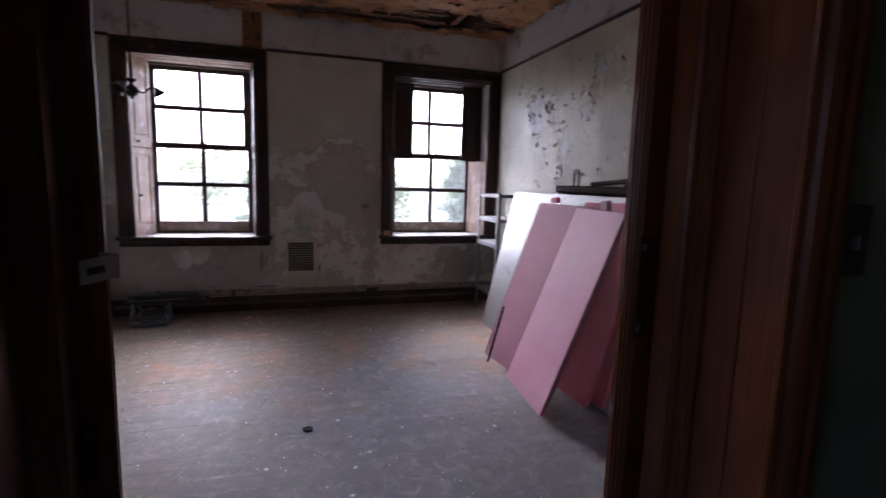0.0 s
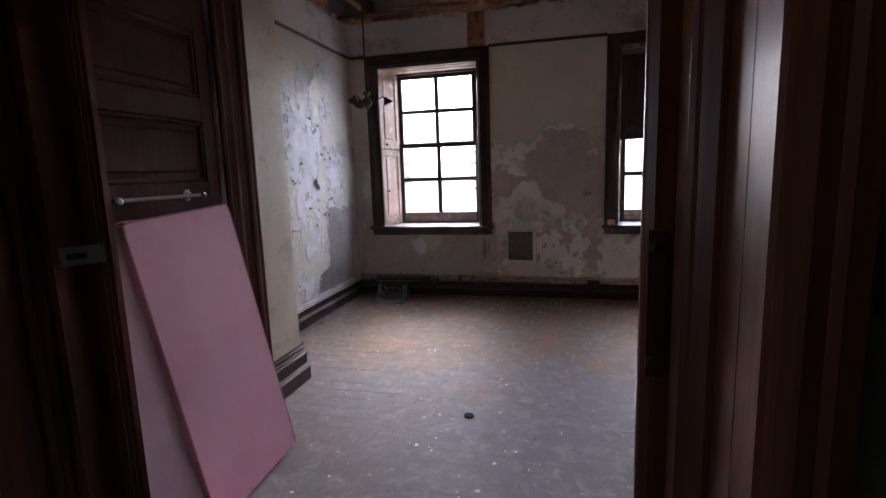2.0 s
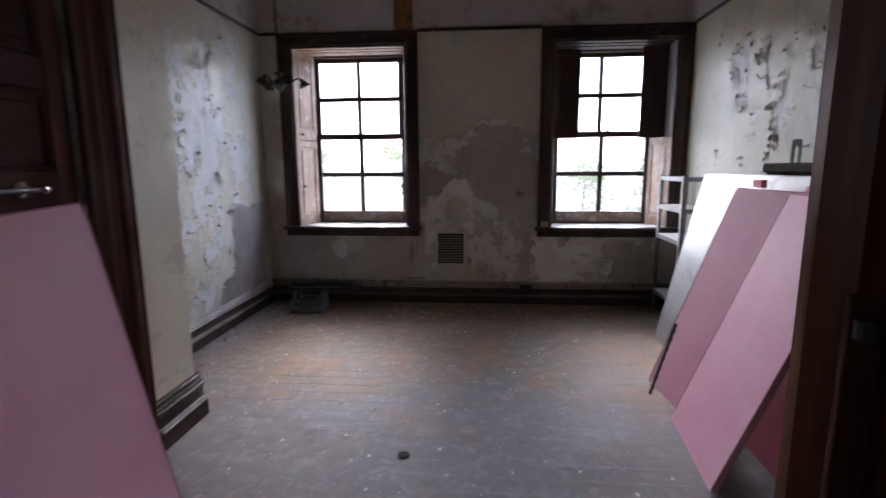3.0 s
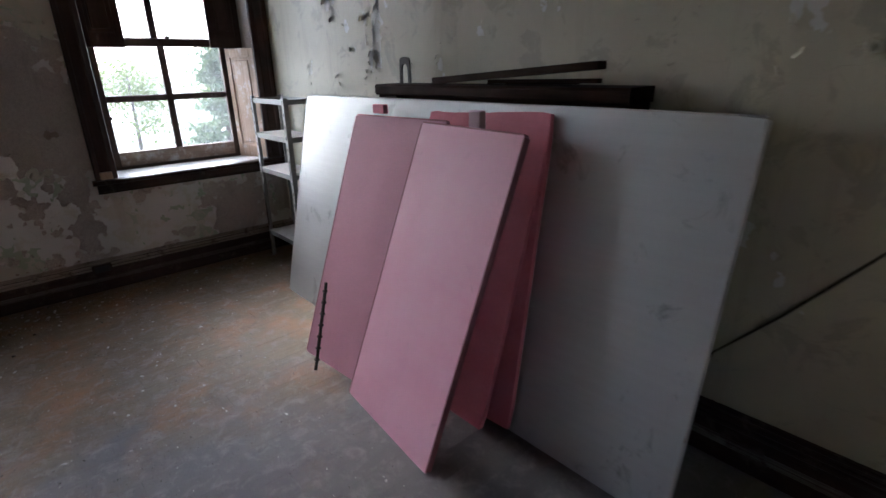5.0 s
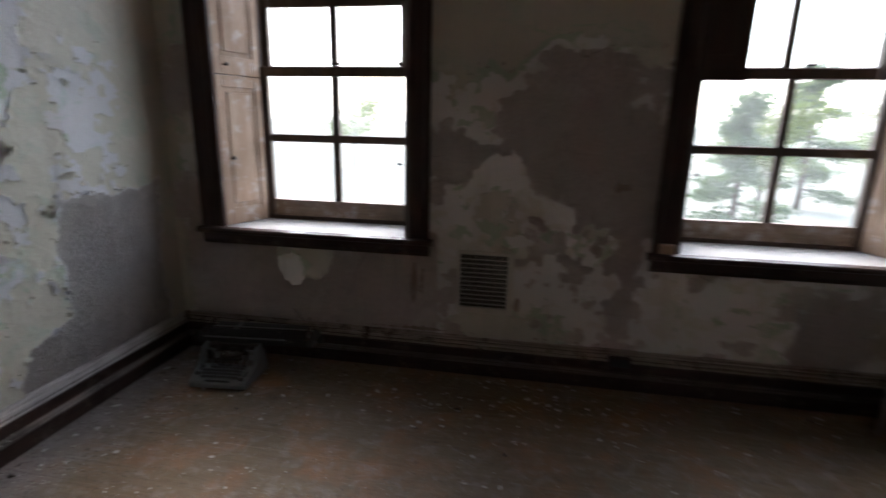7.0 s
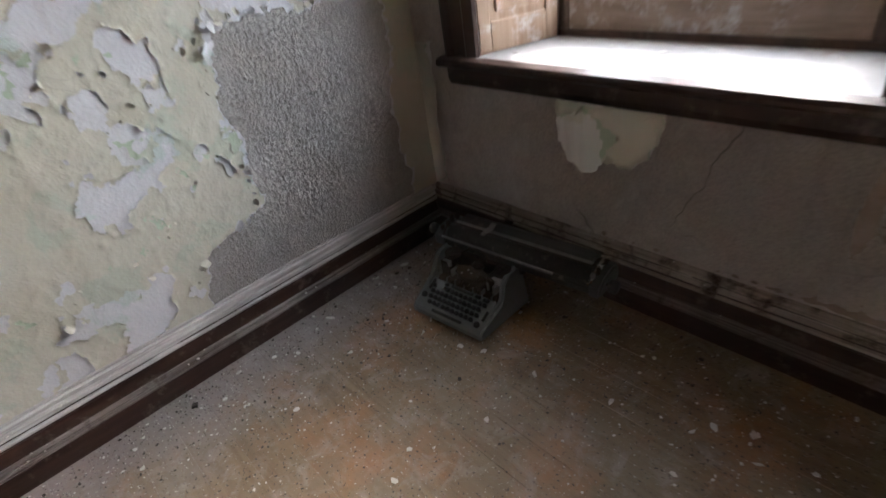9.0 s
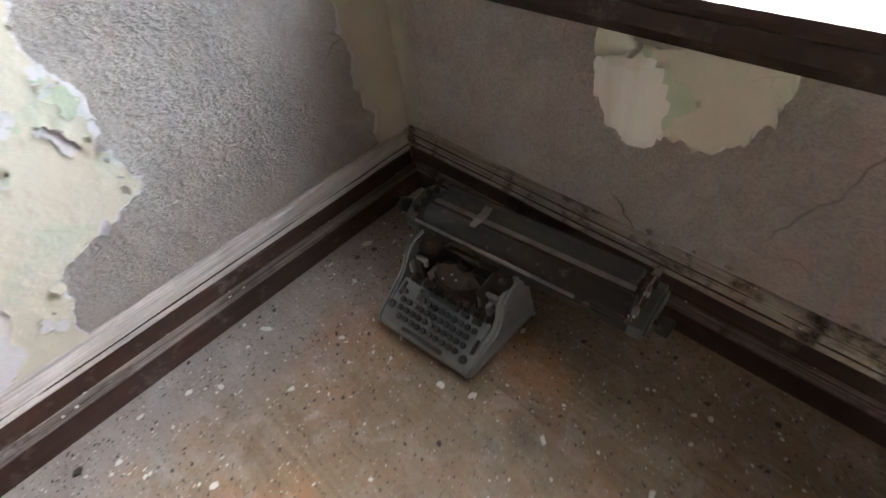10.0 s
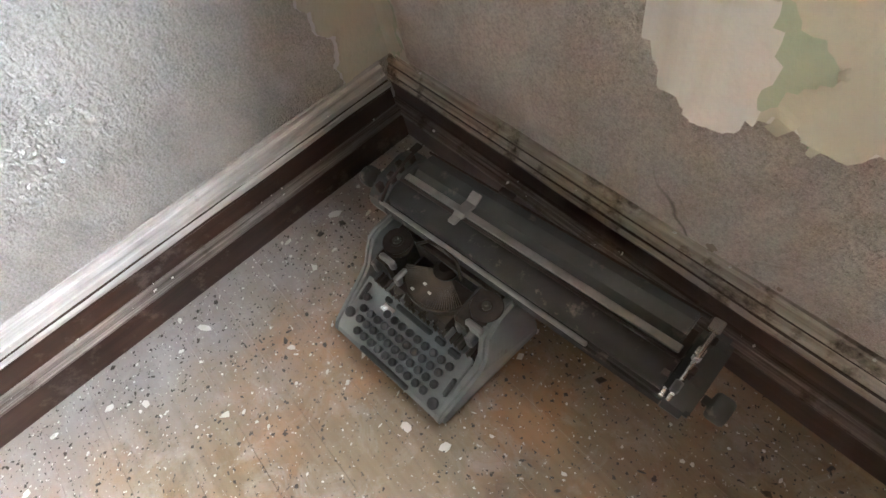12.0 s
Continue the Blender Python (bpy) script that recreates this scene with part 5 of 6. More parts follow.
# ---- hanging lamp ----
lamp = thing("hanging_lamp", Matrix.Translation((-0.690, 4.86, 1.80)), "tarnished old hanging lamp with three empty curved arms", "lamp")
part("stem", cyl(bmesh.new(), (0, 0, 0.09), (0, 0, 1.02), 0.0065, n=10), IRON, lamp)
part("body", lathe(bmesh.new(), [(0.0001, -0.012), (0.010, -0.008), (0.012, 0.004), (0.036, 0.022), (0.044, 0.042), (0.036, 0.066), (0.014, 0.084), (0.012, 0.098), (0.028, 0.112), (0.034, 0.124), (0.008, 0.118)], 16), BRASS, lamp, smooth=True)
for a in (15, 135, 255):
    c, s = math.cos(radians(a)), math.sin(radians(a))
    pts = [(0.035, 0.05), (0.06, 0.036), (0.085, 0.045), (0.105, 0.075), (0.13, 0.088), (0.15, 0.078)]
    arm = part("arm", tube(bmesh.new(), [(r * c, r * s, z) for r, z in pts], 0.0055, 8), BRASS, lamp)
    part("cup", lathe(bmesh.new(), [(0.010, 0.0), (0.014, -0.014), (0.022, -0.024), (0.036, -0.046), (0.033, -0.046), (0.019, -0.022), (0.006, -0.008)], 14, Matrix.Translation((0.15 * c, 0.15 * s, 0.082)) @ pose(0, 0, 0, 0, 0, a) @ pose(0, 0, 0, 0, -28, 0) @ Matrix.Scale(1.15, 4)), BRASS, arm)

# cable along the wall
tagged(part("wall_cable", tube(bmesh.new(), [(XR - 0.025, 2.62, 0.30), (XR - 0.02, 2.59, 0.40), (XR - 0.014, 2.42, 0.60), (XR - 0.014, 2.226, 0.858), (XR - 0.014, 2.0, 1.12), (XR - 0.014, 1.80, 1.36)], 0.004, 6), RUBBER), "thin dark cable slanting down the wall", "cable")
tagged(part("wood_block", boxed(1.262, 1.330, W - 0.045, W + 0.005, 0.724, 0.770, 0.004), PALEWOOD), "small pale wooden block on the window sill", "block")
outlet = thing("outlet_box", Matrix.Translation((1.09, W - 0.022, 0.130)), "small dark outlet box on the skirting board", "outlet")
part("box", boxed(0, 0.11, -0.028, 0.0, 0, 0.052, 0.004), IRON, outlet)
part("cover", boxed(0.012, 0.098, -0.031, -0.028, 0.006, 0.046, 0.001), KEYCAP, outlet)
plug = thing("floor_plug", Matrix.Translation((0.407, 3.335, 0)), "small black round cap in the floor", "cap")
part("disc", lathe(bmesh.new(), [(0.026, 0), (0.026, 0.006), (0.018, 0.009), (0.010, 0.006), (0.0001, 0.006)], 14), BLACK, plug)


# ---- typewriter ----
def shape(bm, outline, u0, u1, b=0.003):
    """A plate with the (y, z) outline, from x = u0 to x = u1."""
    a, c = [bm.verts.new((u0, y, z)) for y, z in outline], [bm.verts.new((u1, y, z)) for y, z in outline]
    fs = [bm.faces.new(a), bm.faces.new(list(reversed(c)))]
    n = len(outline)
    for k in range(n):
        fs.append(bm.faces.new((a[(k + 1) % n], a[k], c[k], c[(k + 1) % n])))
    bmesh.ops.recalc_face_normals(bm, faces=fs)
    bmesh.ops.bevel(bm, geom=list({e for f in fs[:2] for e in f.edges}), offset=b, segments=2, affect="EDGES")
    return bm


def shared(name, me, m, parent, label=""):
    ob = new(name, me)
    ob.parent = parent
    ob.matrix_local = m
    return tagged(ob, label)


def mesh_of(bm, material, name, smooth=False):
    bmesh.ops.recalc_face_normals(bm, faces=bm.faces)
    me = bpy.data.meshes.new(name)
    bm.to_mesh(me)
    bm.free()
    me.materials.append(material)
    for p in me.polygons:
        p.use_smooth = smooth
    return me


tw = thing("typewriter", Matrix.Translation((-0.941, 5.420, 0.0)) @ pose(0, 0, 0, 0, 0, 5.6), "old grey wide-carriage typewriter without its cover on the floor", "typewriter")
SIDE = [(0.012, 0.004), (0.000, 0.012), (0.000, 0.030), (0.008, 0.042), (0.100, 0.082), (0.116, 0.098), (0.134, 0.140), (0.150, 0.158), (0.172, 0.166), (0.205, 0.166), (0.228, 0.150), (0.240, 0.120), (0.246, 0.020), (0.240, 0.004)]
for u0, u1, out in ((0.264, 0.284, 1), (-0.004, 0.012, -1)):
    bm = shape(bmesh.new(), SIDE, u0, u1, 0.006)
    for v in bm.verts:
        v.co.x += out * 0.13 * max(0.0, 0.166 - v.co.z) * step(0.0, 0.12, v.co.y) + (out * 0.004 if v.co.z > 0.15 else 0.0)
    part("side_panel", bm, GREYPAINT, tw, smooth=False)
deck = [(0.003, 0.008), (0.000, 0.030), (0.006, 0.041), (0.098, 0.080), (0.110, 0.086), (0.110, 0.072), (0.020, 0.030), (0.010, 0.010)]
part("keyboard_deck", shape(bmesh.new(), deck, 0.010, 0.272, 0.002), GREYPAINT, tw)
part("base_pan", boxed(0.012, 0.270, 0.030, 0.240, 0.006, 0.034, 0.003), WORKS, tw)
part("back_panel", boxed(0.012, 0.270, 0.230, 0.244, 0.010, 0.140, 0.004), GREYPAINT, tw)

SL = math.atan2(0.039, 0.092)
key = mesh_of(lathe(bmesh.new(), [(0.003, -0.006), (0.003, 0.002), (0.0070, 0.004), (0.0078, 0.010), (0.0068, 0.0125), (0.003, 0.0115), (0.0001, 0.0112)], 12), KEYCAP, "key", True)


def on_deck(u, v, h=0.006):
    return Matrix.Translation((u, v, 0.0385 + (v - 0.0) * math.tan(SL) + h)) @ pose(0, 0, 0, math.degrees(SL), 0, 0)


for r, (u0, n) in enumerate(((0.062, 10), (0.053, 11), (0.048, 11), (0.040, 12))):
    for k in range(n):
        if r == 3 and k in (1, 2):
            continue
        shared("key", key, on_deck(u0 + 0.01905 * k, 0.024 + 0.0183 * r), tw)
big = mesh_of(lathe(bmesh.new(), [(0.004, -0.006), (0.0095, 0.002), (0.0105, 0.008), (0.0095, 0.0105), (0.0001, 0.009)], 14), KEYCAP, "shift_key", True)
shared("shift_key", big, on_deck(0.260, 0.018), tw)
shared("shift_key", big, on_deck(0.026, 0.040), tw)


def bar_key(name, u0, u1, v0, v1, h=0.010):
    m = on_deck((u0 + u1) / 2, (v0 + v1) / 2, 0.0)
    part(name, boxed(-(u1 - u0) / 2, (u1 - u0) / 2, -(v1 - v0) / 2, (v1 - v0) / 2, 0, h, 0.003, m=m), KEYCAP, tw)


bar_key("space_bar", 0.082, 0.205, 0.002, 0.012)
bar_key("tab_bar", 0.098, 0.186, 0.096, 0.106)
bar_key("tab_key", 0.196, 0.218, 0.095, 0.106)
bar_key("tab_key", 0.228, 0.252, 0.093, 0.106)
bar_key("margin_key", 0.070, 0.086, 0.094, 0.104)
bar_key("return_bar", 0.262, 0.271, 0.036, 0.072)
bar_key("backspace_bar", 0.020, 0.029, 0.066, 0.104)
part("tape_scrap", boxed(0.072, 0.100, 0.076, 0.092, 0.078, 0.0795, 0.0005), CHROME, tw, "scrap of clear tape")

# type basket: a fan of bars in a round pit
bar_mesh = mesh_of(boxed(-0.0009, 0.0009, -0.058, 0.0, 0.0, 0.0040), TYPEMETAL, "typebar")
for k in range(38):
    a = -62 + 124 * k / 37
    shared("typebar", bar_mesh, Matrix.Translation((0.142, 0.196, 0.118)) @ pose(0, 0, 0, 0, 0, a) @ pose(0, 0, 0, -4, 0, 0) @ Matrix.Translation((0, -0.018, 0)), tw)
ring = bmesh.new()
for k in range(18):
    a0, a1 = radians(200 + 140 * k / 18), radians(200 + 140 * (k + 1) / 18)
    p = [(0.142 + r * math.cos(a), 0.196 + r * math.sin(a)) for a in (a0, a1) for r in (0.074, 0.080)]
    vs = [ring.verts.new((x, y, z)) for z in (0.112, 0.124) for x, y in p]
    for q in ((0, 1, 3, 2), (4, 6, 7, 5), (0, 4, 5, 1), (2, 3, 7, 6), (0, 2, 6, 4), (1, 5, 7, 3)):
        ring.faces.new([vs[i] for i in q])
part("basket_rim", ring, WORKS, tw)
part("basket_pit", boxed(0.070, 0.214, 0.112, 0.205, 0.036, 0.108, 0.01), WORKS, tw)
part("segment", lathe(bmesh.new(), [(0.020, 0.0), (0.024, 0.012), (0.012, 0.020), (0.0001, 0.020)], 18, Matrix.Translation((0.142, 0.196, 0.118))), WORKS, tw)
part("ribbon_vibrator", tube(bmesh.new(), [(0.085, 0.190, 0.165), (0.105, 0.202, 0.178), (0.142, 0.206, 0.184), (0.175, 0.200, 0.178), (0.192, 0.185, 0.160)], 0.003, 6), WORKS, tw)
part("chassis", boxed(0.020, 0.262, 0.198, 0.232, 0.055, 0.150, 0.004), WORKS, tw)
for u in (0.045, 0.235):
    part("linkage_block", boxed(u - 0.018, u + 0.018, 0.130, 0.205, 0.040, 0.150, 0.006), WORKS, tw)
for k in range(9):
    u = 0.03 + 0.027 * k
    part("lever", boxed(u, u + 0.004, 0.108, 0.150, 0.084, 0.092, 0.001), WORKS, tw)
for u in (0.053, 0.2585):
    sp = part("ribbon_spool", lathe(bmesh.new(), [(0.0001, 0.0), (0.0265, 0.0), (0.0275, 0.002), (0.0265, 0.004), (0.021, 0.0045), (0.021, 0.012), (0.0265, 0.0125), (0.0275, 0.0145), (0.0265, 0.0165), (0.013, 0.017), (0.011, 0.0155), (0.0001, 0.0155)], 24, Matrix.Translation((u, 0.173, 0.152))), SPOOL, tw)
    part("hub", lathe(bmesh.new(), [(0.008, 0.0), (0.008, 0.003), (0.003, 0.004), (0.003, 0.009), (0.0001, 0.009)], 10, Matrix.Translation((u, 0.173, 0.168))), BRASS, sp)
    part("spool_bracket", boxed(u - 0.018, u + 0.018, 0.134, 0.146, 0.128, 0.154, 0.004), DULLSTEEL, tw)

# carriage
part("carriage_bed", boxed(-0.020, 0.532, 0.212, 0.300, 0.150, 0.186, 0.004), RUBBER, tw)
part("carriage_track", boxed(0.000, 0.300, 0.218, 0.285, 0.128, 0.152, 0.003), WORKS, tw)
part("front_rail", boxed(-0.022, 0.415, 0.205, 0.2125, 0.182, 0.190, 0.002), DULLSTEEL, tw, "dull worn rail")
part("rack", boxed(-0.010, 0.530, 0.207, 0.212, 0.156, 0.176, 0.001), RUBBER, tw)
platen = part("platen", cyl(bmesh.new(), (0.004, 0.240, 0.196), (0.522, 0.240, 0.196), 0.0265, n=32), RUBBER, tw, smooth=True)
part("paper_bail", boxed(0.008, 0.516, 0.2560, 0.2690, 0.2235, 0.2270, 0.0012), DULLSTEEL, tw, "flat dull steel bail")
part("bail_edge", boxed(0.008, 0.516, 0.2525, 0.2545, 0.2215, 0.2250, 0.0005), IRON, tw)
part("margin_rail", boxed(0.000, 0.524, 0.3265, 0.3305, 0.2150, 0.2210, 0.001), SPOOL, tw, "brown rusty rail")
part("bail_rod", cyl(bmesh.new(), (0.004, 0.250, 0.2245), (0.522, 0.250, 0.2245), 0.0020, n=8), IRON, tw, smooth=True)
table = [(0.268, 0.196), (0.272, 0.216), (0.284, 0.226), (0.306, 0.230), (0.322, 0.226), (0.326, 0.218), (0.310, 0.196)]
part("paper_table", shape(bmesh.new(), table, 0.012, 0.512, 0.003), PLATEN, tw, "dusty green-grey paper table")
clip = part("paper_clamp", shape(bmesh.new(), [(0.248, 0.2265), (0.256, 0.231), (0.282, 0.226), (0.300, 0.234), (0.300, 0.231), (0.282, 0.222), (0.258, 0.226), (0.250, 0.222)], 0.130, 0.152, 0.001), DULLSTEEL, tw)
part("tip", boxed(0.131, 0.147, 0.234, 0.250, 0.215, 0.227, 0.002), DULLSTEEL, clip)
part("erase_clip", boxed(0.170, 0.200, 0.318, 0.330, 0.234, 0.243, 0.002), IRON, tw)
END = [(0.208, 0.150), (0.204, 0.166), (0.208, 0.186), (0.240, 0.206), (0.300, 0.212), (0.326, 0.200), (0.330, 0.165), (0.322, 0.148)]
for u0, u1, side in ((-0.058, -0.004, -1), (0.524, 0.566, 1)):
    e = part("end_cover", shape(bmesh.new(), END, u0, u1, 0.007), PLATEN, tw)
    ku = -0.060 if side < 0 else 0.568
    part("knob", lathe(bmesh.new(), [(0.006, 0), (0.006, 0.008), (0.017, 0.010), (0.0195, 0.014), (0.0195, 0.030), (0.017, 0.034), (0.0001, 0.035)], 20, Matrix.Translation((ku, 0.240, 0.184)) @ pose(0, 0, 0, 0, 90 * side, 0)), RUBBER, e, "black ribbed knob", True)
    lever = [(u0 + 0.012 if side > 0 else u1 - 0.006, y, z) for y, z in ((0.206, 0.198), (0.232, 0.222), (0.280, 0.234), (0.312, 0.238))]
    part("release_lever", tube(bmesh.new(), lever, 0.0032, 8), CHROME if side > 0 else IRON, e)
    for k in range(4):
        x = u0 + (0.006 if side > 0 else 0.030) + 0.004 * (k % 2)
        part("bracket", boxed(x, x + 0.011, 0.214 + 0.026 * k, 0.228 + 0.026 * k, 0.205, 0.224 + 0.004 * (k % 3), 0.002), (DULLSTEEL, IRON, CHROME, IRON)[k] if side > 0 else IRON, e)
    part("lever_tab", boxed(lever[-1][0] - 0.010, lever[-1][0] + 0.006, 0.300, 0.322, 0.236, 0.241, 0.002), CHROME if side > 0 else IRON, e)
part("line_lever", boxed(0.522, 0.530, 0.206, 0.222, 0.186, 0.196, 0.002), CHROME, tw)
part("gauge_plate", boxed(0.512, 0.522, 0.222, 0.300, 0.218, 0.221, 0.001), IRON, tw)
for k in range(26):
    u = 0.030 + 0.0092 * k
    part("segment_link", boxed(u, u + 0.0022, 0.106, 0.128, 0.078, 0.098 + 0.004 * (k % 3), 0.0004), TYPEMETAL if k % 4 else DULLSTEEL, tw)
for u0, v0, w in ((0.020, 0.120, 0.012), (0.250, 0.118, 0.014), (0.222, 0.126, 0.010), (0.078, 0.122, 0.010)):
    part("bracket", boxed(u0, u0 + w, v0, v0 + 0.030, 0.100, 0.132, 0.003), DULLSTEEL, tw)
for a in ((0.130, 0.148, 0.131), (0.148, 0.140, 0.130), (0.118, 0.128, 0.129)):
    part("paint_crumb", boxed(a[0], a[0] + 0.007, a[1], a[1] + 0.005, a[2], a[2] + 0.003, 0.001), CHIPS, tw, "white paint crumb")
for u, v in ((0.030, 0.030), (0.250, 0.030), (0.030, 0.225), (0.250, 0.225)):
    part("foot", cyl(bmesh.new(), (u, v, 0.0), (u, v, 0.012), 0.012, 0.010, 12), RUBBER, tw)


# ---- outside ----
bm = bmesh.new()
bmesh.ops.create_circle(bm, cap_ends=True, segments=64, radius=3000)
bmesh.ops.translate(bm, vec=(0, 0, -4.2), verts=bm.verts)
structure("ground", bm, GRASS, "wide pale gravel and dry grass outside the house", "ground")


def tree(x, y, h, seed, conifer):
    rng = random.Random(seed)
    t = thing("tree", Matrix.Translation((x, y, -4.2)), "tall dark green conifer on the grass" if conifer else "broad light green leafy tree on the grass", "tree", "trees outside")
    bm = cyl(bmesh.new(), (0, 0, 0), (0.1, 0, h * 0.9), 0.022 * h, 0.004 * h, 9)
    ends = []
    for k in range(16 if conifer else 12):
        u = 0.14 + 0.8 * k / 16 if conifer else rng.uniform(0.3, 0.8)
        a, ln = rng.uniform(0, 6.28), (h * 0.28 * (1.05 - u)) if conifer else h * rng.uniform(0.18, 0.33)
        p = Vector((0.1 * u, 0, h * 0.9 * u))
        q = p + Vector((math.cos(a) * ln, math.sin(a) * ln, ln * (-0.15 if conifer else rng.uniform(0.3, 0.8))))
        cyl(bm, p, q, 0.007 * h * (1.1 - u), 0.001 * h, 5)
        ends += [p.lerp(q, f) for f in ((0.35, 0.6, 0.8, 1.0) if conifer else (0.6, 0.8, 1.0))]
    part("trunk", bm, BARK, t)
    verts, faces = [], []
    for e in ends:
        for k in range(70 if conifer else 95):
            r = h * (0.045 if conifer else 0.085)
            c = e + Vector((rng.gauss(0, r), rng.gauss(0, r), rng.gauss(0, r * (0.4 if conifer else 0.8))))
            s = h * rng.uniform(0.010, 0.022)
            ax, bx = Vector((rng.gauss(0, 1), rng.gauss(0, 1), rng.gauss(0, 1))).normalized() * s, Vector((rng.gauss(0, 1), rng.gauss(0, 1), rng.gauss(0, 1))).normalized() * s
            n = len(verts)
            verts += [c - ax, c - bx * 0.6, c + ax, c + bx * 0.6]
            faces.append((n, n + 1, n + 2, n + 3))
    me = bpy.data.meshes.new("crown")
    me.from_pydata(verts, [], faces)
    me.materials.append(NEEDLES if conifer else LEAVES)
    crown = new("crown", me)
    crown.parent = t


for k, (x, y, h, con) in enumerate(((-6.5, 48, 8.5, False), (-3.5, 60, 7.5, True), (10.5, 30, 8.6, True), (14, 36, 8.0, False), (19, 42, 11.5, True), (8.2, 40, 7.0, False), (3.5, 62, 7.0, False), (27, 48, 9.0, False), (-20, 60, 8.5, False), (-32, 55, 9.5, True))):
    tree(x, y, h, 70 + k, con)


# ---- floor boards and litter ----
floor = thing("floor", Matrix.Identity(4), "worn narrow floorboards, grey-painted by the door and bare brown by the windows", "floor", kind="structure")
PW = 0.1035
rng = random.Random(12)
plank_mesh = {}


def plank(x0, x1, y0):
    x0, x1 = max(x0, -1.49), min(x1, 2.74)
    if x1 - x0 < 0.05:
        return
    ln = round(x1 - x0, 2)
    if ln not in plank_mesh:
        bm = boxed(0, ln - 0.0010, 0, PW - 0.0006, -0.021, 0, 0.0003)
        me = bpy.data.meshes.new("plank")
        bm.to_mesh(me)
        bm.free()
        me.materials.append(FLOOR)
        plank_mesh[ln] = me
    ob = new("plank", plank_mesh[ln])
    ob.location = (x0, y0, rng.uniform(-0.0002, 0.0001))
    ob.parent = floor


y = -1.4 + 0.053
while y < W - 0.02:
    x = -1.5 + rng.choice((0.0, -0.4, -0.8, -1.1))
    while x < XR + 0.1:
        ln = rng.choice((2.6, 3.2, 3.8, 4.4))
        plank(x, x + ln, y)
        x += ln
    y += PW


def litter(name, count, size, place, material, label, seed, flat=0.25):
    """Many small broken pieces lying on the floor."""
    rng = random.Random(seed)
    verts, faces = [], []
    for k in range(count):
        x, y, z = place(rng)
        if x is None:
            continue
        s = min(size * math.exp(rng.gauss(0, 0.55)), max(0.013, 1.4 * size))
        a0, n, th = rng.uniform(0, 6.28), rng.choice((4, 5, 6)), s * flat * rng.uniform(0.5, 1.5)
        thin, turn = rng.uniform(0.3, 1.0), rng.uniform(0, 3.14)
        ring = [(math.cos(a0 + 6.283 * j / n) * s * rng.uniform(0.5, 1.2), math.sin(a0 + 6.283 * j / n) * s * rng.uniform(0.5, 1.2)) for j in range(n)]
        ring = [(p * math.cos(turn) - q * thin * math.sin(turn), p * math.sin(turn) + q * thin * math.cos(turn)) for p, q in ring]
        tx, ty = rng.gauss(0, 0.12), rng.gauss(0, 0.12)
        b = len(verts)
        verts += [(x + p, y + q, z) for p, q in ring]
        verts += [(x + p * 0.9, y + q * 0.9, z + th + max(-th * 0.6, p * tx + q * ty)) for p, q in ring]
        faces.append(tuple(range(b + n, b + 2 * n)))
        for j in range(n):
            i = (j + 1) % n
            faces.append((b + j, b + i, b + n + i, b + n + j))
    me = bpy.data.meshes.new(name)
    me.from_pydata(verts, [], faces)
    me.materials.append(material)
    return tagged(new(name, me), label, "litter", kind="stuff")


def paint_flake(x, y, size, turn, seed):
    """One fallen flake of paint: a ragged plate, a little bent."""
    rng = random.Random(seed)
    n = 7
    ring = [(math.cos(6.283 * k / n) * size * rng.uniform(0.55, 1.2), math.sin(6.283 * k / n) * size * 0.6 * rng.uniform(0.55, 1.2)) for k in range(n)]
    bm = bmesh.new()
    top = [bm.verts.new((p, q, 0.0035 + 1.5 * p * p)) for p, q in ring]
    low = [bm.verts.new((p, q, 0.0015 + 1.5 * p * p)) for p, q in ring]
    bm.faces.new(top), bm.faces.new(list(reversed(low)))
    for k in range(n):
        j = (k + 1) % n
        bm.faces.new((top[j], top[k], low[k], low[j]))
    ob = tagged(part("paint_flake", bm, CHIPS), "pale ragged paint flake lying on the floorboards", "flake", "paint flakes on the floor")
    ob.matrix_world = pose(x, y, -0.0014, 0, 0, turn)


for k, (x, y, size, turn) in enumerate(((-1.190, 5.582, 0.019, 70), (-0.706, 5.402, 0.014, 20), (-1.165, 5.215, 0.017, 30), (-0.965, 5.165, 0.011, 60), (-1.105, 5.050, 0.012, 10), (-0.905, 4.930, 0.012, 75), (-0.985, 5.330, 0.010, 40), (-0.52, 4.98, 0.013, 15), (0.60, 2.93, 0.013, 35), (0.30, 2.98, 0.009, 80))):
    paint_flake(x, y, size, turn, 300 + k)


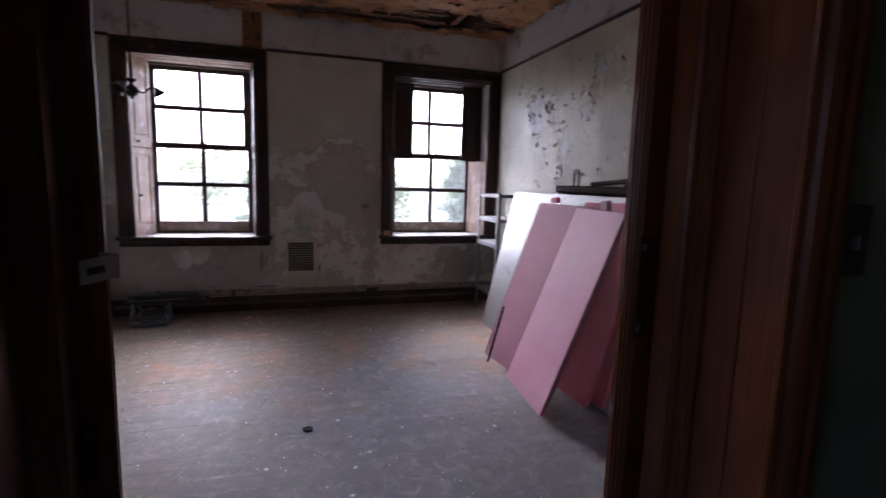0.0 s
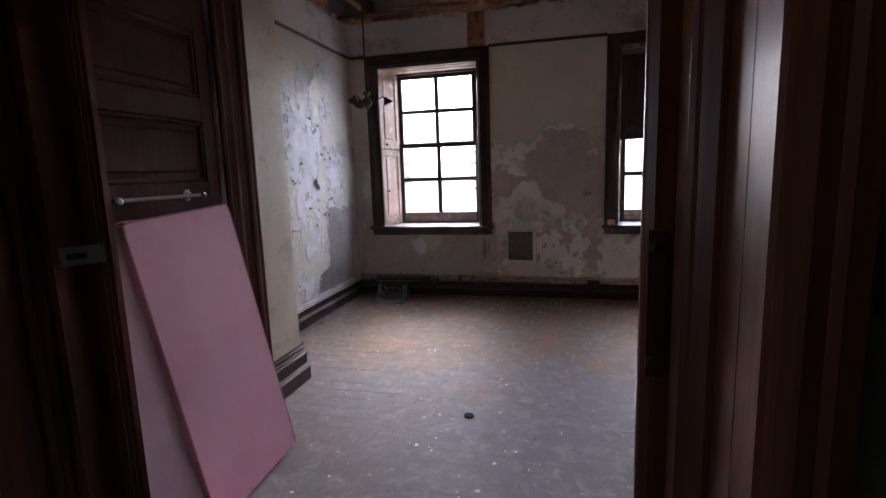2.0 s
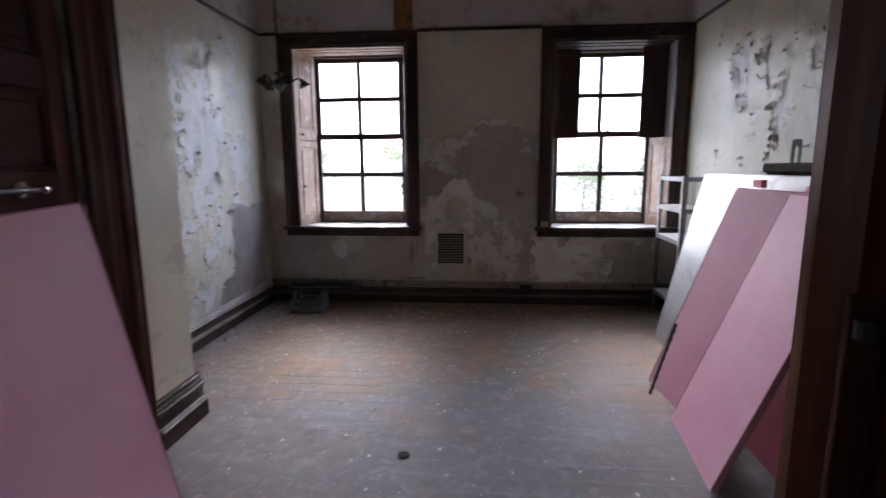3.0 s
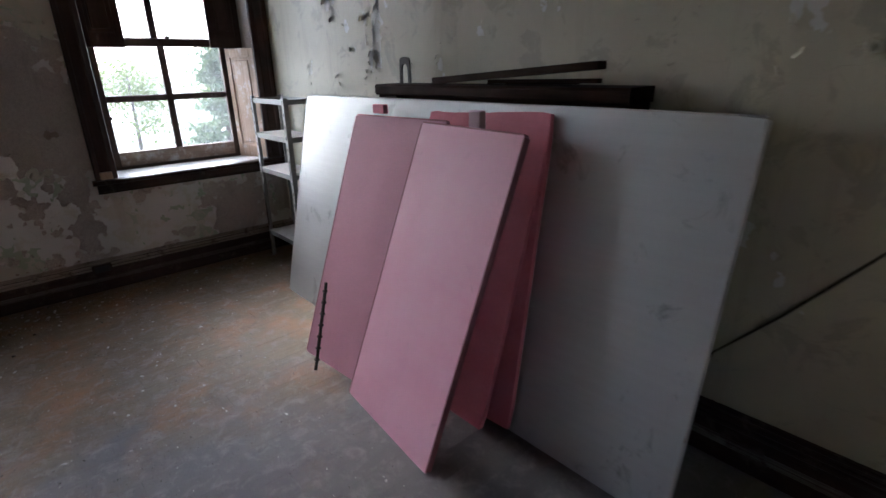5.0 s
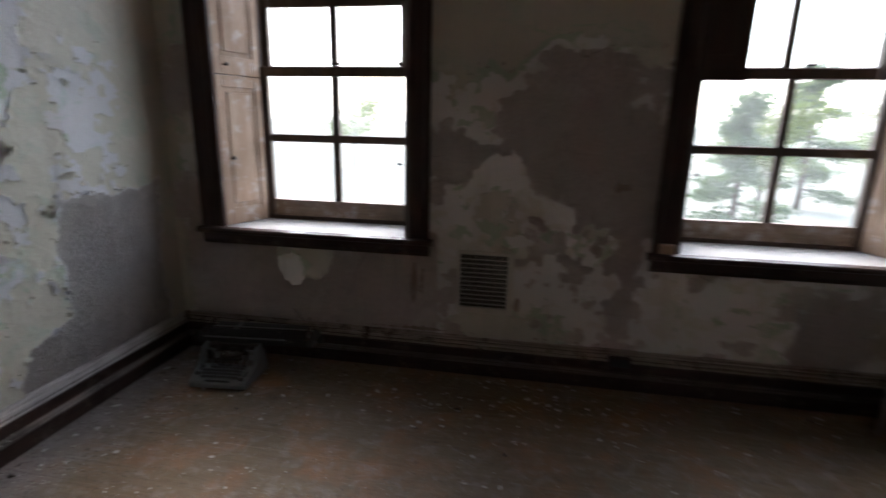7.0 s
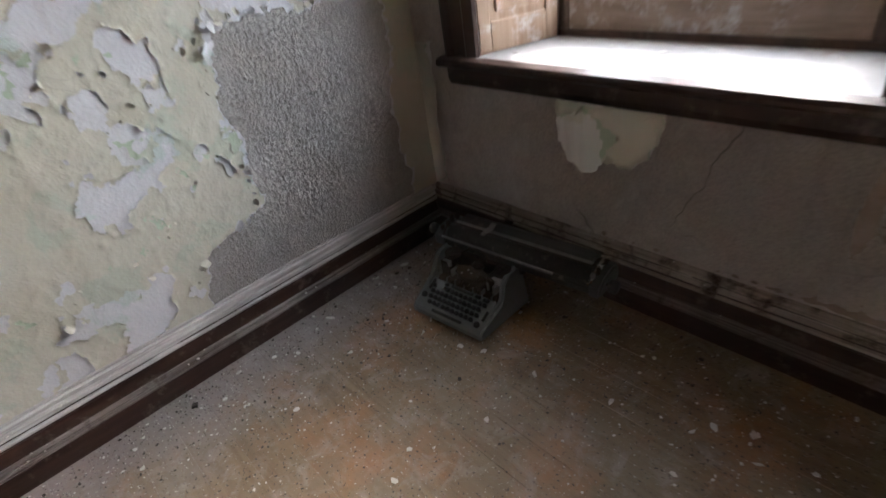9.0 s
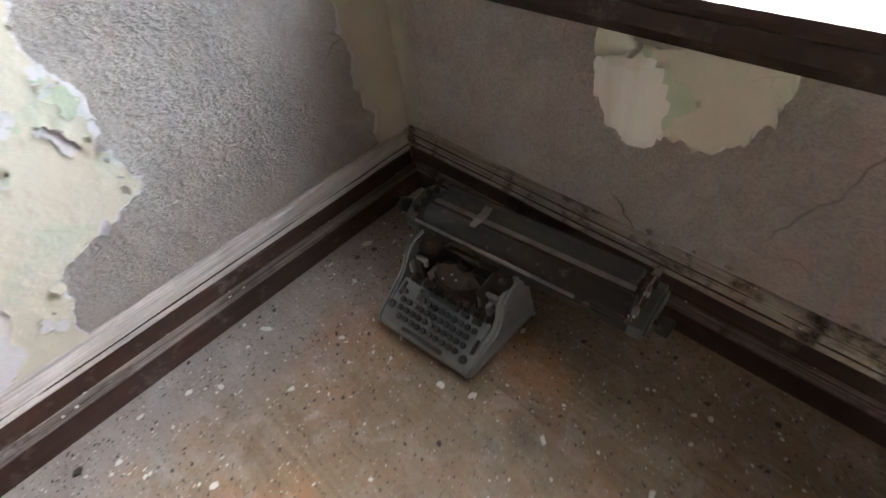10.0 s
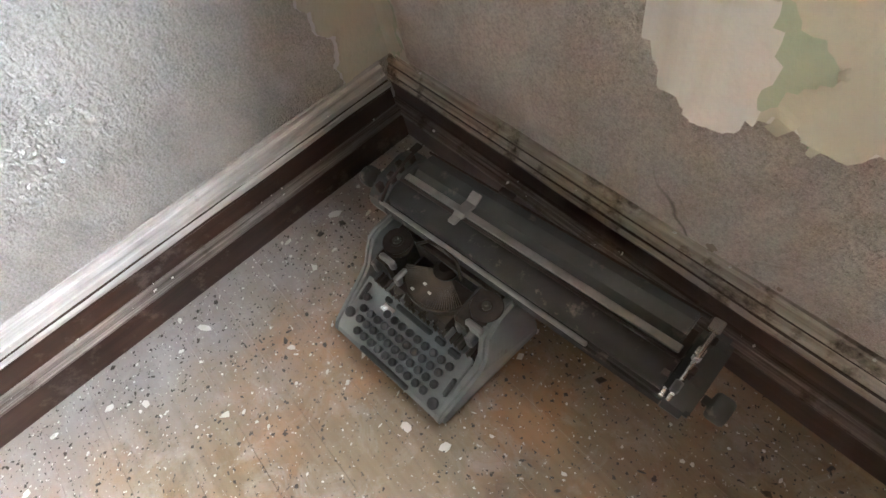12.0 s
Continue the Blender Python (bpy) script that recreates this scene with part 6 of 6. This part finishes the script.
def anywhere(rng):
    x, y = rng.uniform(XL + 0.05, XR - 0.05), rng.uniform(1.9, W - 0.05)
    if y < 3.66 and x < -0.68 or 1.62 < x < 2.35 and 2.5 < y < 5.0 or x < -0.3 and y < 2.95:
        return None, None, None
    return x, y, 0.001


def by_walls(rng):
    if rng.random() < 0.5:
        return XL + 0.05 + abs(rng.gauss(0, 0.28)), rng.uniform(4.0, W - 0.06), 0.001
    return rng.uniform(XL + 0.1, XR - 0.2), W - 0.06 - abs(rng.gauss(0, 0.25)), 0.001


def heap(rng):
    x, y = rng.gauss(0.45, 0.42), 5.55 + rng.gauss(0, 0.12)
    return (x, min(y, W - 0.05), 0.001)


litter("paint_chips", 1100, 0.0034, anywhere, CHIPS, "scattered pale paint chips on the floor", 1)
litter("paint_chips", 1900, 0.0019, by_walls, CHIPS, "pale paint chips fallen along the walls", 2)
litter("large_chips", 90, 0.0085, anywhere, CHIPS, "larger plaster and paint flakes on the floor", 3, 0.10)
litter("large_chips", 40, 0.0085, by_walls, CHIPS, "larger paint flakes fallen along the walls", 4, 0.10)
litter("plaster_debris", 120, 0.0078, heap, CHIPS, "fallen plaster lumps below the wall vent", 5, 0.3)
litter("dark_crumbs", 2600, 0.0016, anywhere, DARKCHIPS, "dark crumbs and dirt on the floor", 6, 0.5)
litter("dark_crumbs", 4000, 0.0018, by_walls, DARKCHIPS, "dark crumbs and dirt along the walls", 7, 0.5)
litter("sill_litter", 60, 0.006, lambda r: (r.choice((-1.0, 1.34)) + r.uniform(0.0, 0.95), W + r.uniform(0.0, 0.24), 0.723), CHIPS, "paint flakes on the window sills", 8, 0.15)


def on_skirting(rng):
    """On the ledges of the skirting in the corner."""
    out, z = rng.choice(((0.034, 0.0835), (0.024, 0.0935), (0.022, 0.1745), (0.010, 0.2085)))
    if rng.random() < 0.7:
        return XL + out - rng.uniform(0.0, 0.006), rng.uniform(4.2, W - 0.05), z
    return rng.uniform(XL + 0.05, 0.4), W - out + rng.uniform(0.0, 0.006), z


litter("skirting_flakes", 110, 0.0024, on_skirting, CHIPS, "pale paint flakes caught on the skirting ledges", 9, 0.3)
